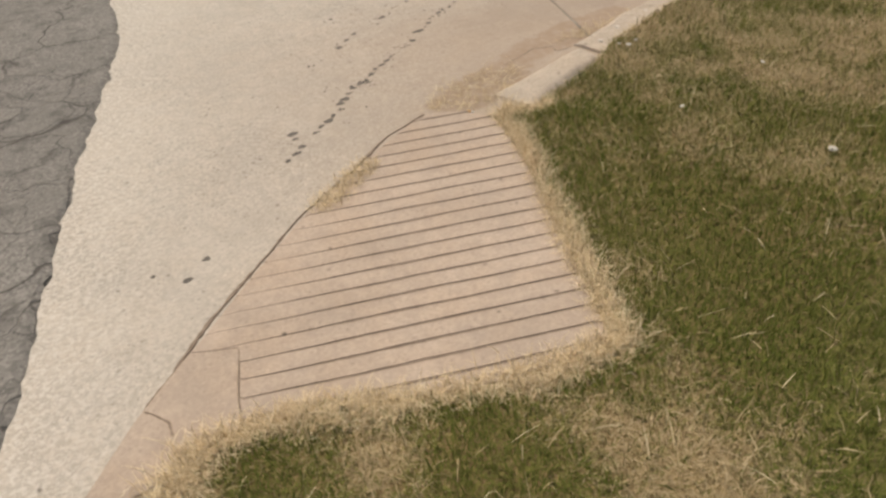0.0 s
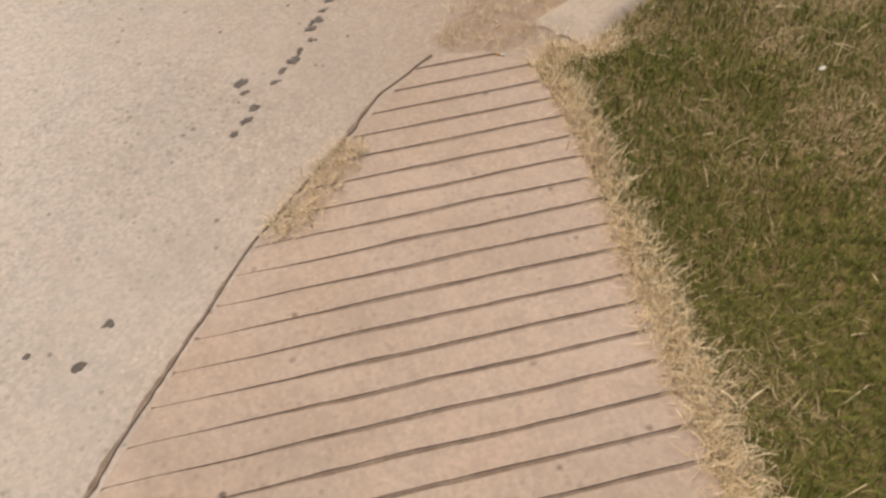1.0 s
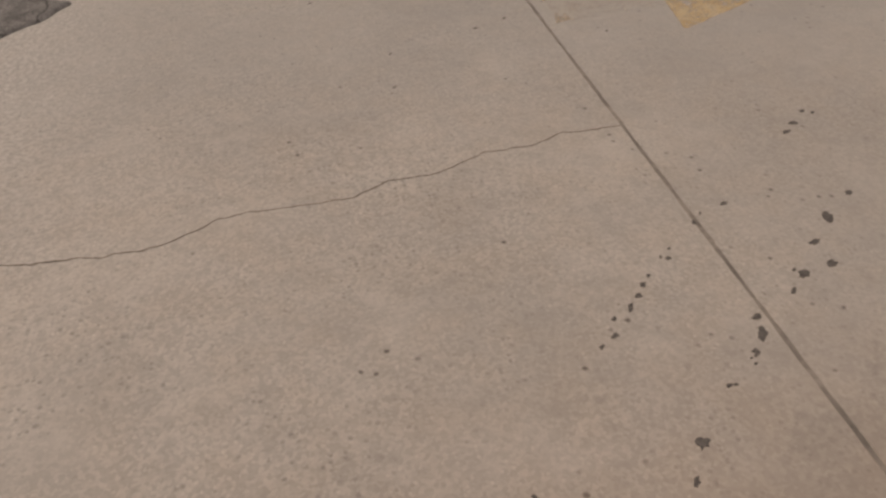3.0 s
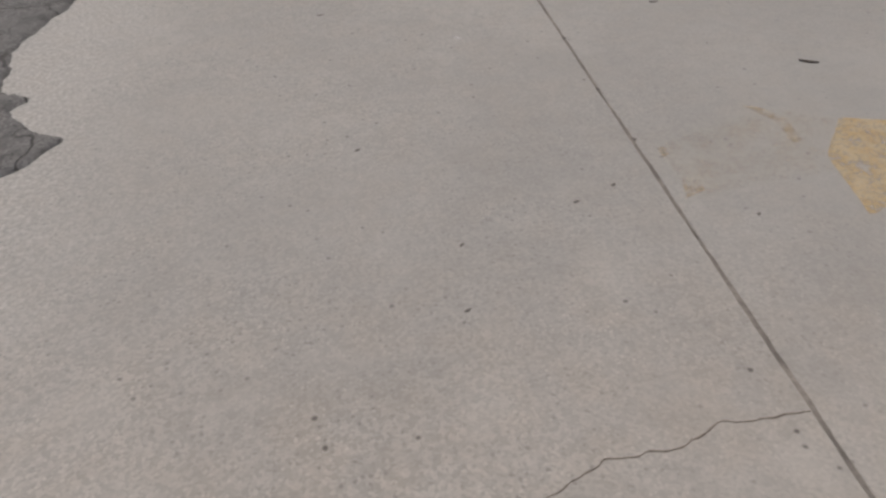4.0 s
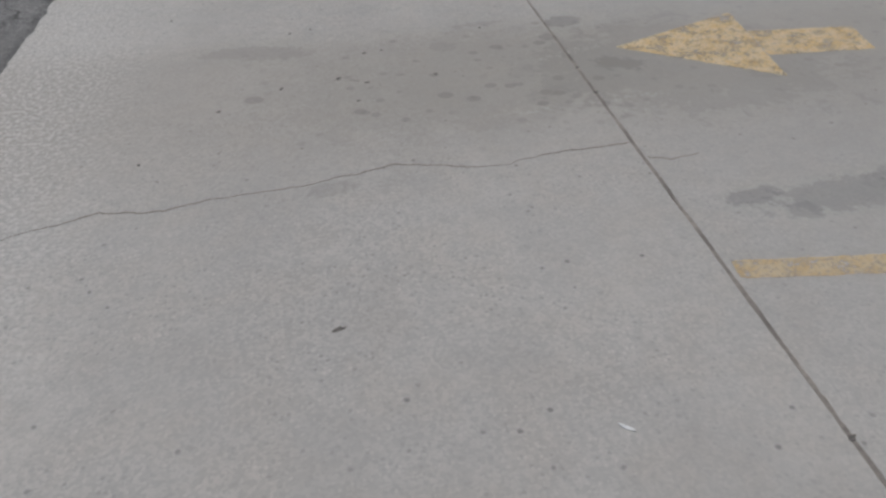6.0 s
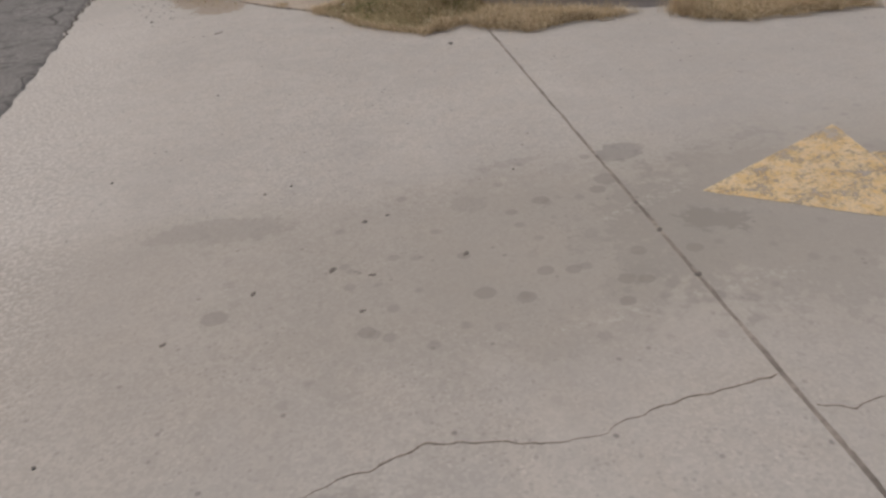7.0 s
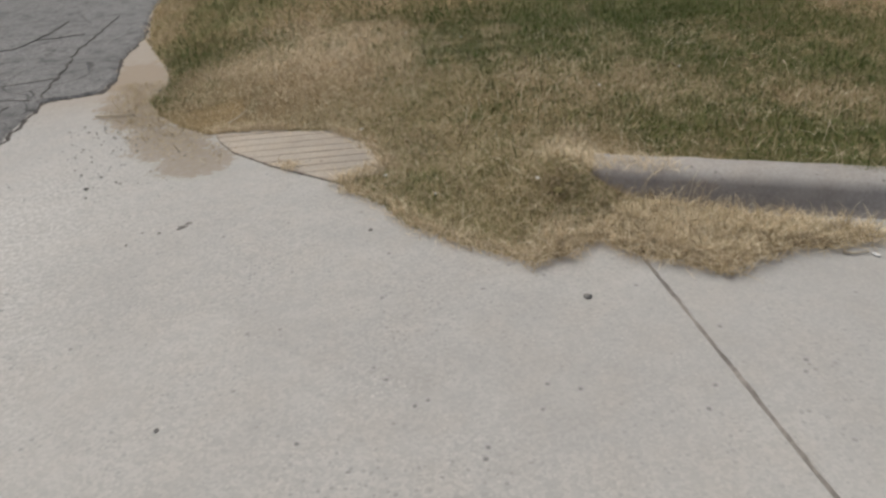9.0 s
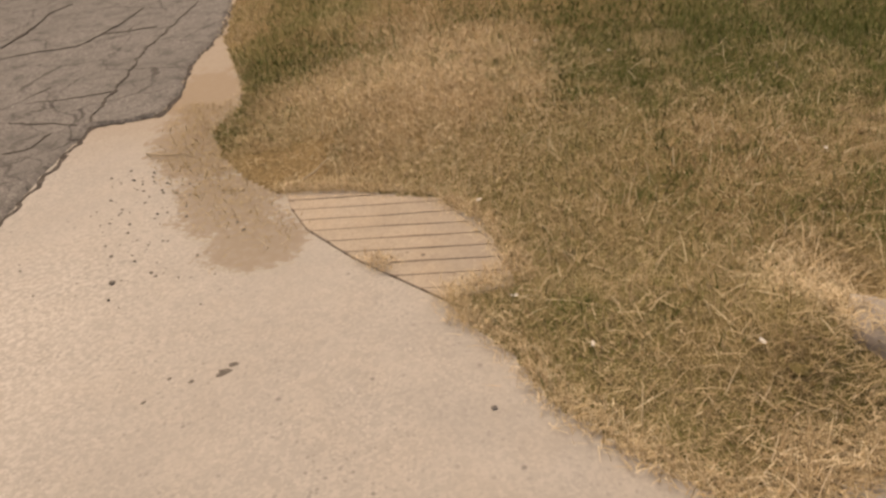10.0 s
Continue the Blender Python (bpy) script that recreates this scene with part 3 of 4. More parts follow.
# ---- kerbs ----
def kerb(name, line, height, width, label, low_start=False, chip=0.004, coat=None):
    """A kerb swept along a curve, front face leaning back, rounded top edge. The front is on the curve's left."""
    p = resample(line, 0.04)
    t = np.gradient(p, axis=0)
    t /= np.linalg.norm(t, axis=1)[:, None]
    nrm = np.c_[-t[:, 1], t[:, 0]]
    n = len(p)
    prof = ((0.045, -0.03), (0.040, 0.0), (0.022, 0.30), (0.010, 0.72), (-0.004, 0.90), (-0.028, 0.99), (-0.07, 1.0), (-width, 1.0), (-width, -0.3))
    cols = []
    for k, (o, h) in enumerate(prof):
        hh = np.full(n, height)
        if low_start:
            hh = height * np.clip(0.22 + np.arange(n) * 0.04 / 0.42, 0, 1)
        q = p + nrm * (o + chip * waves(p[:, 0] + k, p[:, 1], 25, k * 0.3)[:, None])
        cols.append(np.c_[q, hh * h + (chip * 0.7 * waves(p[:, 0], p[:, 1], 30, 2.0 + k * 0.2) if 0 < h else 0)])
    m = len(cols)
    v = np.concatenate(cols)
    i = np.arange(n - 1)
    f = np.concatenate([np.c_[i + k * n, i + 1 + k * n, i + 1 + (k + 1) * n, i + (k + 1) * n] for k in range(m - 1)])
    ob = raw(name, v, f, coat)
    bm = bmesh.new()
    bm.from_mesh(ob.data)
    bm.verts.ensure_lookup_table()
    for e in (0, n - 1):
        bm.faces.new([bm.verts[k * n + e] for k in range(m)])
    bmesh.ops.recalc_face_normals(bm, faces=bm.faces)
    bm.to_mesh(ob.data)
    bm.free()
    ob.data.polygons.foreach_set("use_smooth", np.full(len(ob.data.polygons), chip < 0.006, bool))
    tagged(ob, label, "kerb", "kerb blocks", "structure")
    return ob


def kerb_end(name, front, back, rise, label):
    """The last kerb block, sinking towards the ramp, with worn rounded edges."""
    bm = bmesh.new()
    rows = 14
    cols = 8
    grid = []
    for i in range(rows + 1):
        u = i / rows
        line = []
        fx, fy = front[0][0] + (front[1][0] - front[0][0]) * u, front[0][1] + (front[1][1] - front[0][1]) * u
        bx, by = back[0][0] + (back[1][0] - back[0][0]) * u, back[0][1] + (back[1][1] - back[0][1]) * u
        h = rise * (0.12 + 0.88 * u ** 0.8)
        for k in range(cols + 1):
            v = k / cols
            lift = (0.0, 0.72, 0.95, 1.0, 1.0, 1.0, 0.98, 0.80, -0.2)[k]
            end = 1.0 if 0 < i < rows else 0.0
            x, y = fx + (bx - fx) * (v * 0.92 + 0.08 * v * v), fy + (by - fy) * v
            r = noise.noise((x * 22, y * 22, 1.0)) * 0.006 + noise.noise((x * 60, y * 60, 4.0)) * 0.003
            line.append(bm.verts.new((x + r, y + r * 0.6, max(-0.02, h * lift * (end or 0.55) + r * (k not in (0, cols))))))
        grid.append(line)
    for r0, r1 in zip(grid, grid[1:]):
        for k in range(cols):
            bm.faces.new((r0[k], r0[k + 1], r1[k + 1], r1[k]))
    low = [bm.verts.new((v.co.x + 0.012, v.co.y + 0.014, -0.03)) for v in grid[-1]]
    for k in range(cols):
        bm.faces.new((grid[-1][k], grid[-1][k + 1], low[k + 1], low[k]))
    bmesh.ops.recalc_face_normals(bm, faces=bm.faces)
    for f in bm.faces:
        f.smooth = True
    return tagged(part(name, bm, KERB), label, "kerb", "kerb blocks", "structure")


kerb_end("kerb_1", ((-0.64, 1.57), (-0.13, 1.84)), ((-0.52, 1.39), (-0.08, 1.63)), 0.062, "short worn concrete kerb end sinking beside the ramp")
kerb("kerb_2", ((-0.10, 1.905), (0.25, 2.09), (0.7, 2.32), (1.3, 2.60), (2.4, 2.98), (5, 3.25), (15, 3.25)), 0.075, 0.16, "chipped pale concrete kerb along the lawn", True, 0.009, KERB)
kerb("kerb_3", ((15, 10.95), (6, 10.95), (3, 11.12), (1.8, 11.36), (1.07, 11.56), (0.54, 11.80), (0.1, 12.0), (-0.02, 12.05)), 0.135, 0.16, "rounded grey concrete kerb stained dark on its face", coat=KERB_GREY)


# ---- ribbed ramps: each rib between two grooves is a piece ----
def ribbed_ramp(outline, anchor, direction, pitch, count, groove, top, fade, label, coat, sag=0.0):
    """fade gives how far a groove stays open at a place: 1 open, 0 filled up. sag crowds the grooves of the lower half."""
    ramp = empty("ribbed_ramp", 0, 0, 0)
    tagged(ramp, label, "ramp", "kerb ramps", "structure")
    part("base", prism(list(outline), lambda x, y: top(x, y) - 0.0032, 0.03), GROUT, ramp, "dirt-filled grooves of the ramp")
    dx, dy = math.cos(radians(direction)), math.sin(radians(direction))
    nx, ny = -dy, dx
    d0 = nx * anchor[0] + ny * anchor[1]
    for k in range(-2, count + 2):
        lo = d0 + (k - 1) * pitch - sag * math.sin(math.pi * (k - 1) / (count - 1))
        hi = d0 + k * pitch - sag * math.sin(math.pi * k / (count - 1))
        if k == count + 1:
            hi += 2.0
        if k == -2:
            lo -= 2.0
        piece = clip_half(clip_half(list(outline), nx, ny, lo), -nx, -ny, -hi)
        if len(piece) < 3:
            continue
        area = abs(sum(a[0] * b[1] - b[0] * a[1] for a, b in zip(piece, piece[1:] + piece[:1]))) / 2
        if area < 0.0012:
            continue
        pts = []
        for x, y in resample(piece + [piece[0]], 0.022)[:-1]:
            d = nx * x + ny * y
            for edge, g, sign in ((lo, k - 1, 1), (hi, k, -1)):
                if abs(d - edge) < 0.004:
                    along = dx * x + dy * y
                    wide = groove / 2 * fade(x, y) * (1 + 0.45 * noise.noise((along * 16, g * 7.3, sign * 2.0)))
                    move = 0.004 * noise.noise((along * 5, g * 3.7, 0.5)) + sign * wide
                    x, y = x + nx * move, y + ny * move
                    break
            pts.append((x, y))
        part("rib", prism(pts, lambda x, y: top(x, y) + 0.0008 * noise.noise((x * 9, y * 9, 2)), 0.012, 0.0022), coat, ramp)
    return ramp


RAMP_A = ((-1.80, -0.04), (-1.55, -0.06), (-1.10, -0.10), (-0.76, -0.06), (-0.73, 0.30), (-0.70, 0.75), (-0.68, 1.10), (-0.71, 1.36), (-0.80, 1.45), (-0.95, 1.49),
          (-1.02, 1.46), (-1.16, 1.33), (-1.34, 1.13), (-1.55, 0.90), (-1.75, 0.60), (-1.89, 0.37), (-1.945, 0.285), (-1.80, 0.262))
top_a = lambda x, y: 0.012
ribbed_ramp(RAMP_A, (-1.0, 0.037), -1.0, 0.0778, 18, 0.0095, top_a, lambda x, y: min(1.0, max(0.12, 0.25 + (x - (-1.88 + 0.42 * y)) * 2.4)), "pinkish worn concrete kerb ramp with straight grooves", RAMP, 0.02)
part("edging", prism([(-2.22, -0.24), (-1.86, -0.12), (-1.790, -0.045), (-1.790, 0.27), (-1.945, 0.292), (-2.09, 0.06)], lambda x, y: 0.0098, 0.03, 0.003, 0.003), RAMP, tagged(empty("ramp_edging"), "smooth worn concrete strip beside the ribbed ramp", "edging", kind="structure"))
RAMP_B = ((-1.06, 12.51), (-0.84, 12.56), (-0.84, 12.68), (-0.93, 12.92), (-1.06, 13.18), (-1.40, 13.28), (-1.69, 13.33), (-1.66, 13.22), (-1.58, 13.05), (-1.38, 12.81))
ribbed_ramp(RAMP_B, (-1.0, 12.575), -4, 0.082, 8, 0.009, lambda x, y: 0.010, lambda x, y: 0.45 + 0.4 * noise.noise((x * 3, y * 3, 7)), "tan concrete kerb ramp with grooves, dry grass round it", RAMP_TAN)


# ---- painted markings ----
def paint(name, poly, material, label):
    """A thin coat on the slab with an uneven edge."""
    bm = bmesh.new()
    pts = resample(list(poly) + [poly[0]], 0.03)[:-1]
    ring = [bm.verts.new((x + 0.006 * noise.noise((x * 25, y * 25, 0)), y + 0.006 * noise.noise((x * 25, y * 25, 9)), 0.0016)) for x, y in pts]
    face = bm.faces.new(ring)
    bmesh.ops.triangulate(bm, faces=[face])
    ob = part(name, bm, material)
    return tagged(ob, label, "road marking", "yellow markings")


paint("painted_line", ((0.02, 7.38), (0.03, 7.47), (0.9, 7.37), (2.6, 7.20), (2.6, 7.11), (0.9, 7.27)), PAINT_LINE, "worn yellow stripe painted across the concrete driveway")


def painted_arrow(x, y, head, stem, head_coat, stem_coat, label):
    arrow = tagged(empty("painted_arrow", x, y), label, "road marking", "yellow markings")
    for name, poly, coat in (("arrow_head", head, head_coat), ("arrow_stem", stem, stem_coat)):
        ob = paint(name, poly, coat, "")
        del ob["category"], ob["group"]
        ob.parent = arrow
        ob.matrix_parent_inverse = Matrix.Translation((-x, -y, 0))


painted_arrow(0.9, 9.15, ((0.26, 9.22), (1.03, 9.57), (1.00, 9.29), (0.95, 8.97), (0.92, 8.72)), ((1.004, 9.288), (1.56, 9.24), (1.50, 8.94), (0.954, 8.968)),
              PAINT, PAINT, "worn yellow arrow painted on stained concrete")
painted_arrow(0.6, 5.5, ((1.46, 5.55), (0.86, 5.76), (0.66, 5.50), (0.60, 5.12)), ((0.635, 5.40), (0.65, 5.505), (0.845, 5.745), (0.60, 5.90), (0.08, 5.68), (0.07, 5.34)),
              PAINT_LINE, PAINT_FAINT, "yellow arrow with a nearly rubbed away stem")


for stroke in (((0.53, 5.93), (0.60, 5.90), (0.655, 5.80), (0.63, 5.62), (0.585, 5.60), (0.60, 5.78)), ((0.05, 5.33), (0.13, 5.36), (0.14, 5.43), (0.08, 5.45)), ((0.07, 5.60), (0.11, 5.62), (0.10, 5.68), (0.07, 5.67))):
    paint("paint_remnant", stroke, PAINT_REMNANT, "small remnant of an old yellow painted arrow")


# ---- spots and bits on the concrete ----
def blob(name, x, y, r, material, label, category, group, squash=0.6, turn=0.0, thick=0.0025):
    bm = bmesh.new()
    n = 12
    low, high = [], []
    for i in range(n):
        a = 2 * math.pi * i / n
        q = r * (0.55 + 0.65 * rng.random())
        px, py = q * math.cos(a), q * squash * math.sin(a)
        c, s = math.cos(turn), math.sin(turn)
        low.append(bm.verts.new((px * c - py * s, px * s + py * c, -0.001)))
        high.append(bm.verts.new(((px * c - py * s) * 0.86, (px * s + py * c) * 0.86, thick * (0.7 + 0.5 * rng.random()))))
    for i in range(n):
        bm.faces.new((low[i], low[(i + 1) % n], high[(i + 1) % n], high[i]))
    bm.faces.new(high)
    ob = part(name, bm, material)
    ob.location = (x, y, 0)
    return tagged(ob, label, category, group)


TRAIL = ((-1.56, 1.56, 2.2), (-1.55, 1.51, 1.3), (-1.53, 1.43, 1.8), (-1.55, 1.38, 2.4), (-1.59, 1.33, 1.4), (-1.46, 1.53, 1.2), (-1.43, 1.58, 1.7), (-1.39, 1.62, 1.9), (-1.41, 1.62, 0.9),
         (-1.37, 1.66, 1.7), (-1.33, 1.71, 1.0), (-1.32, 1.77, 1.8), (-1.32, 1.79, 1.0), (-1.29, 1.81, 2.0), (-1.31, 1.81, 1.2), (-1.27, 1.86, 1.3), (-1.24, 1.91, 1.8), (-1.25, 1.93, 0.9),
         (-1.20, 1.95, 2.3), (-1.17, 1.97, 1.3), (-1.17, 1.94, 1.2), (-1.14, 2.03, 2.0), (-1.11, 2.08, 1.5), (-1.07, 2.12, 1.6), (-1.04, 2.16, 1.7), (-1.01, 2.20, 1.0), (-0.99, 2.22, 0.7))
TRAIL_2 = ((-0.90, 2.31, 0.9), (-0.92, 2.29, 0.6), (-0.86, 2.36, 1.6), (-0.80, 2.48, 2.4), (-0.83, 2.47, 1.3), (-0.73, 2.57, 1.6), (-0.76, 2.52, 0.7), (-0.71, 2.63, 0.9), (-0.69, 2.66, 0.7), (-0.65, 2.65, 0.9),
           (-0.64, 2.70, 1.6), (-0.61, 2.74, 1.4), (-0.56, 2.77, 1.1), (-0.52, 2.82, 1.1), (-0.45, 2.87, 1.9), (-0.42, 2.94, 1.2), (-0.36, 3.03, 1.8), (-0.22, 3.17, 0.9), (-0.10, 3.26, 0.9), (-0.05, 3.31, 1.9))
TRAIL_3 = ((-1.25, 2.44, 1.8), (-1.20, 2.53, 1.5), (-1.21, 2.52, 0.8), (-1.15, 2.60, 1.6), (-1.00, 2.69, 0.7), (-0.96, 2.78, 1.5), (-0.98, 2.77, 1.1), (-0.91, 2.82, 0.7), (-0.88, 2.90, 0.7), (-0.78, 2.97, 1.1),
           (-1.25, 2.89, 1.1), (-1.43, 2.26, 1.2), (-1.38, 1.93, 0.7), (-1.21, 1.69, 0.6), (-1.61, 1.85, 0.7), (-1.36, 2.31, 0.5), (-1.97, 0.66, 1.9), (-1.91, 0.76, 1.5), (-2.09, 0.72, 1.0))
TRAIL_4 = ((-0.01, 3.79, 0.9), (0.13, 3.86, 1.3), (0.03, 3.83, 0.7), (-0.14, 3.69, 0.7), (-0.16, 3.65, 1.0), (-0.18, 3.66, 0.7), (-0.25, 3.59, 0.8), (-0.28, 3.56, 1.4), (-0.31, 3.52, 1.1), (-0.35, 3.48, 1.5), (-0.41, 3.45, 0.9), (-0.43, 3.39, 1.2), (-0.48, 3.36, 0.9), (-0.03, 3.37, 1.4), (-0.05, 3.31, 2.3), (-0.10, 3.25, 1.1), (-0.12, 3.22, 0.6), (0.12, 3.44, 1.3), (0.19, 3.50, 2.1), (0.17, 3.52, 0.9), (0.30, 3.62, 1.8), (0.29, 3.52, 1.8), (0.41, 3.72, 2.7), (0.55, 3.82, 1.2), (0.18, 3.49, 1.0), (0.56, 4.21, 1.8), (0.62, 4.26, 1.6), (0.70, 4.33, 1.2), (0.73, 4.31, 1.2))
for trail in (TRAIL, TRAIL_2, TRAIL_3, TRAIL_4):
    for x, y, r in trail:
        blob("tar_spot", x, y, r * 0.0125, TAR, "small black tar spot stuck on the concrete", "tar spot", "tar spots", 0.5 + 0.3 * rng.random(), 0.2 + rng.random())
for k in range(60):
    trail = (TRAIL, TRAIL_2, TRAIL_3)[k % 3]
    x, y, r = trail[int(rng.integers(0, len(trail) - 6 if trail is TRAIL_3 else len(trail)))]
    blob("tar_spot", x + 0.035 * rng.normal(), y + 0.035 * rng.normal(), 0.003 + 0.005 * rng.random(), TAR, "tiny black tar speck stuck on the concrete", "tar spot", "tar spots", 0.7, 3 * rng.random())
MARKS = ((-1.07, 5.88, 1.4), (-0.33, 5.38, 1.3), (-0.17, 5.46, 1.2), (0.01, 5.75, 1.0), (-1.21, 7.37, 2.0), (0.59, 7.15, 1.2), (0.25, 5.20, 0.9), (-0.76, 5.21, 0.9), (-0.79, 4.90, 1.1),
         (-1.14, 9.12, 1.7), (-1.01, 9.05, 1.3), (-1.06, 8.86, 1.2), (-0.68, 9.08, 1.4), (-1.00, 9.41, 1.4), (-1.41, 9.06, 1.3), (-1.68, 8.87, 1.3), (-0.91, 9.43, 1.1))
# oil marks, joint dirt along x=0 and a leaf at (-1.21, 7.37), drawn alike
for x, y, r in MARKS + ((-1.735, 12.28, 2.6), (-1.715, 12.31, 1.8), (-1.83, 12.25, 1.0), (-1.90, 12.27, 0.7), (-1.95, 12.18, 0.8), (0.0, 6.77, 1.3), (0.004, 5.76, 1.0), (0.0, 9.63, 1.1), (0.0, 9.02, 1.3), (0.004, 8.74, 1.5), (-0.003, 9.22, 1.0), (0.0, 6.2, 0.8)):
    blob("oil_dirt_mark", x, y, r * 0.012, OIL, "small dark oily and dirty mark on grey concrete", "oil mark", "oil marks", 0.55, rng.random(), 0.0015)


def pebble(x, y, r, material, name, label, category, group, z=0.0):
    bm = bmesh.new()
    bmesh.ops.create_icosphere(bm, subdivisions=2, radius=r)
    s = rng.random(3) * 10
    for v in bm.verts:
        v.co *= 1 + 0.35 * noise.noise(Vector(v.co) * (1.3 / r) + Vector(s))
        v.co.z *= 0.42
    low = min(v.co.z for v in bm.verts)
    ob = part(name, bm, material)
    ob.location = (x, y, z - low - r * 0.08)
    ob.rotation_euler = (0, 0, rng.random() * 6)
    return tagged(ob, label, category, group)


for x, y, r in ((-0.28, 11.35, 2.0), (-1.65, 11.03, 1.0), (-2.25, 12.81, 1.6), (-0.96, 12.03, 1.2), (-1.38, 9.76, 1.0), (-1.27, 9.8, 0.9), (-0.36, 9.63, 0.9), (-2.05, 10.1, 1.0), (-1.95, 8.45, 0.9)):
    pebble(x, y, r * 0.0072, STONE, "stone", "small dark loose stone lying on the concrete", "stone", "loose stones")
for k in range(120):
    u = rng.random()
    x, y = -2.45 + 0.45 * u + 0.14 * rng.normal(), 13.75 - 0.9 * rng.random() ** 1.5 - 0.3 * u
    if inside(np.array([x]), np.array([y]), TURF_B)[0]:
        continue
    pebble(x, y, 0.0025 + 0.0042 * rng.random() ** 1.5, STONE, "gravel_chip", "small dark gravel chip broken from the road edge", "gravel", "gravel chips")


def scrap(x, y, z, w, l, turn, material, name, label, category):
    bm = bmesh.new()
    bmesh.ops.create_grid(bm, x_segments=4, y_segments=6, size=0.5)
    for v in bm.verts:
        u = v.co.y * 2
        taper = 1 - 0.75 * u * u
        v.co = Vector((v.co.x * w * taper, v.co.y * l, 0.0015 + 0.05 * l * u * u + 0.05 * w * math.sin(v.co.x * 7)))
    ob = part(name, bm, material)
    sol = ob.modifiers.new("thick", "SOLIDIFY")
    sol.thickness = 0.0012
    ob.location = (x, y, z)
    ob.rotation_euler = (0, 0, radians(turn))
    return tagged(ob, label, category)


scrap(1.01, 6.27, 0, 0.03, 0.085, 60, LEAF, "leaf", "dark curled dry leaf lying on grey concrete", "leaf")
scrap(0.60, 7.15, 0, 0.02, 0.05, 80, LEAF, "leaf", "small dark dry leaf on grey concrete", "leaf")
scrap(-0.52, 6.89, 0, 0.012, 0.045, 50, PAPER, "paper_scrap", "tiny white paper scrap on grey concrete", "litter")
for x, y in ((0.37, 13.03), (-0.47, 14.57), (-0.13, 14.31), (-0.85, 12.47), (-0.25, 12.06), (0.18, 11.52), (-0.91, 13.1), (0.9, 13.2), (-0.02, 1.0), (0.45, 1.2), (-0.66, 12.2)):
    z = max(0.0, float(height_b(np.array([x]), np.array([y]))[0]) if y > 8 else float(height_a(np.array([x]), np.array([y]))[0])) + 0.02
    scrap(x, y, z, 0.013, 0.024, 180 * rng.random(), PAPER, "paper_scrap", "tiny white paper scrap caught in dry grass", "litter")


def twig(a, b, r, z, label):
    bm = bmesh.new()
    a, b = Vector((*a, z)), Vector((*b, z))
    n = 7
    prev = None
    side = (b - a).cross(Vector((0, 0, 1))).normalized()
    for i in range(n):
        t = i / (n - 1)
        c = a.lerp(b, t) + side * 0.008 * math.sin(5 * t)
        ring = [bm.verts.new(c + (side * math.cos(k * math.pi / 3) + Vector((0, 0, 1)) * math.sin(k * math.pi / 3)) * r * (1 - 0.4 * t)) for k in range(6)]
        if prev:
            for k in range(6):
                bm.faces.new((prev[k], prev[(k + 1) % 6], ring[(k + 1) % 6], ring[k]))
        else:
            bm.faces.new(ring)
        prev = ring
    bm.faces.new(prev)
    bmesh.ops.recalc_face_normals(bm, faces=bm.faces)
    tagged(part("twig", bm, TWIG), label, "twig")


twig((-2.44, 13.88), (-2.20, 13.81), 0.005, 0.012, "pale bare twig lying at the edge of dead grass")
twig((-1.62, 13.38), (-1.52, 13.56), 0.004, 0.05, "pale dry stalk lying in dead grass")
twig((0.16, 12.02), (0.22, 12.10), 0.004, 0.12, "bent dry stalk leaning against the kerb")


# ---- grass: many thin blades ----
def blades(name, x, y, z, length, width, lean, material, label):
    """Thin bent blades from given roots; lean 0 is upright, 1 lies down."""
    n = len(x)
    a = rng.random(n) * 2 * np.pi
    le = np.clip(lean + 0.25 * rng.normal(size=n), 0.05, 1.0)
    out = length * np.sin(le * 1.45)
    up = length * np.cos(le * 1.45)
    dx, dy = np.cos(a), np.sin(a)
    tw = a + np.pi / 2 + 0.6 * rng.normal(size=n)
    wx, wy = np.cos(tw) * width / 2, np.sin(tw) * width / 2
    def row(s, h, w):
        cx, cy, cz = x + dx * out * s, y + dy * out * s, z + up * h
        return np.stack([cx - wx * w, cy - wy * w, cz], 1), np.stack([cx + wx * w, cy + wy * w, cz], 1)
    b0, b1 = row(0.0, -0.05, 1.0)
    m0, m1 = row(0.42, 0.62, 0.85)
    t0, t1 = row(1.0, 0.95, 0.12)
    v = np.stack([b0, b1, m0, m1, t0, t1], 1).reshape(-1, 3)
    k = np.arange(n)[:, None] * 6
    f = np.concatenate([k + np.array([[0, 1, 3, 2]]), k + np.array([[2, 3, 5, 4]])], 0)
    ob = raw(name, v, f, material)
    tagged(ob, label, "grass", kind="stuff")
    return ob


def scatter(n, x0, x1, y0, y1):
    return x0 + (x1 - x0) * rng.random(n), y0 + (y1 - y0) * rng.random(n)


def greenness(x, y, seed):
    return 0.5 + 0.40 * waves(x, y, 3.0, seed) + 0.34 * waves(x, y, 9.0, seed + 2) + 0.24 * waves(x, y, 27.0, seed + 5) + 0.30 * rng.normal(size=x.shape)


def spot(x, y, cx, cy, r):
    return np.exp(-((x - cx) ** 2 + (y - cy) ** 2) / (r * r))


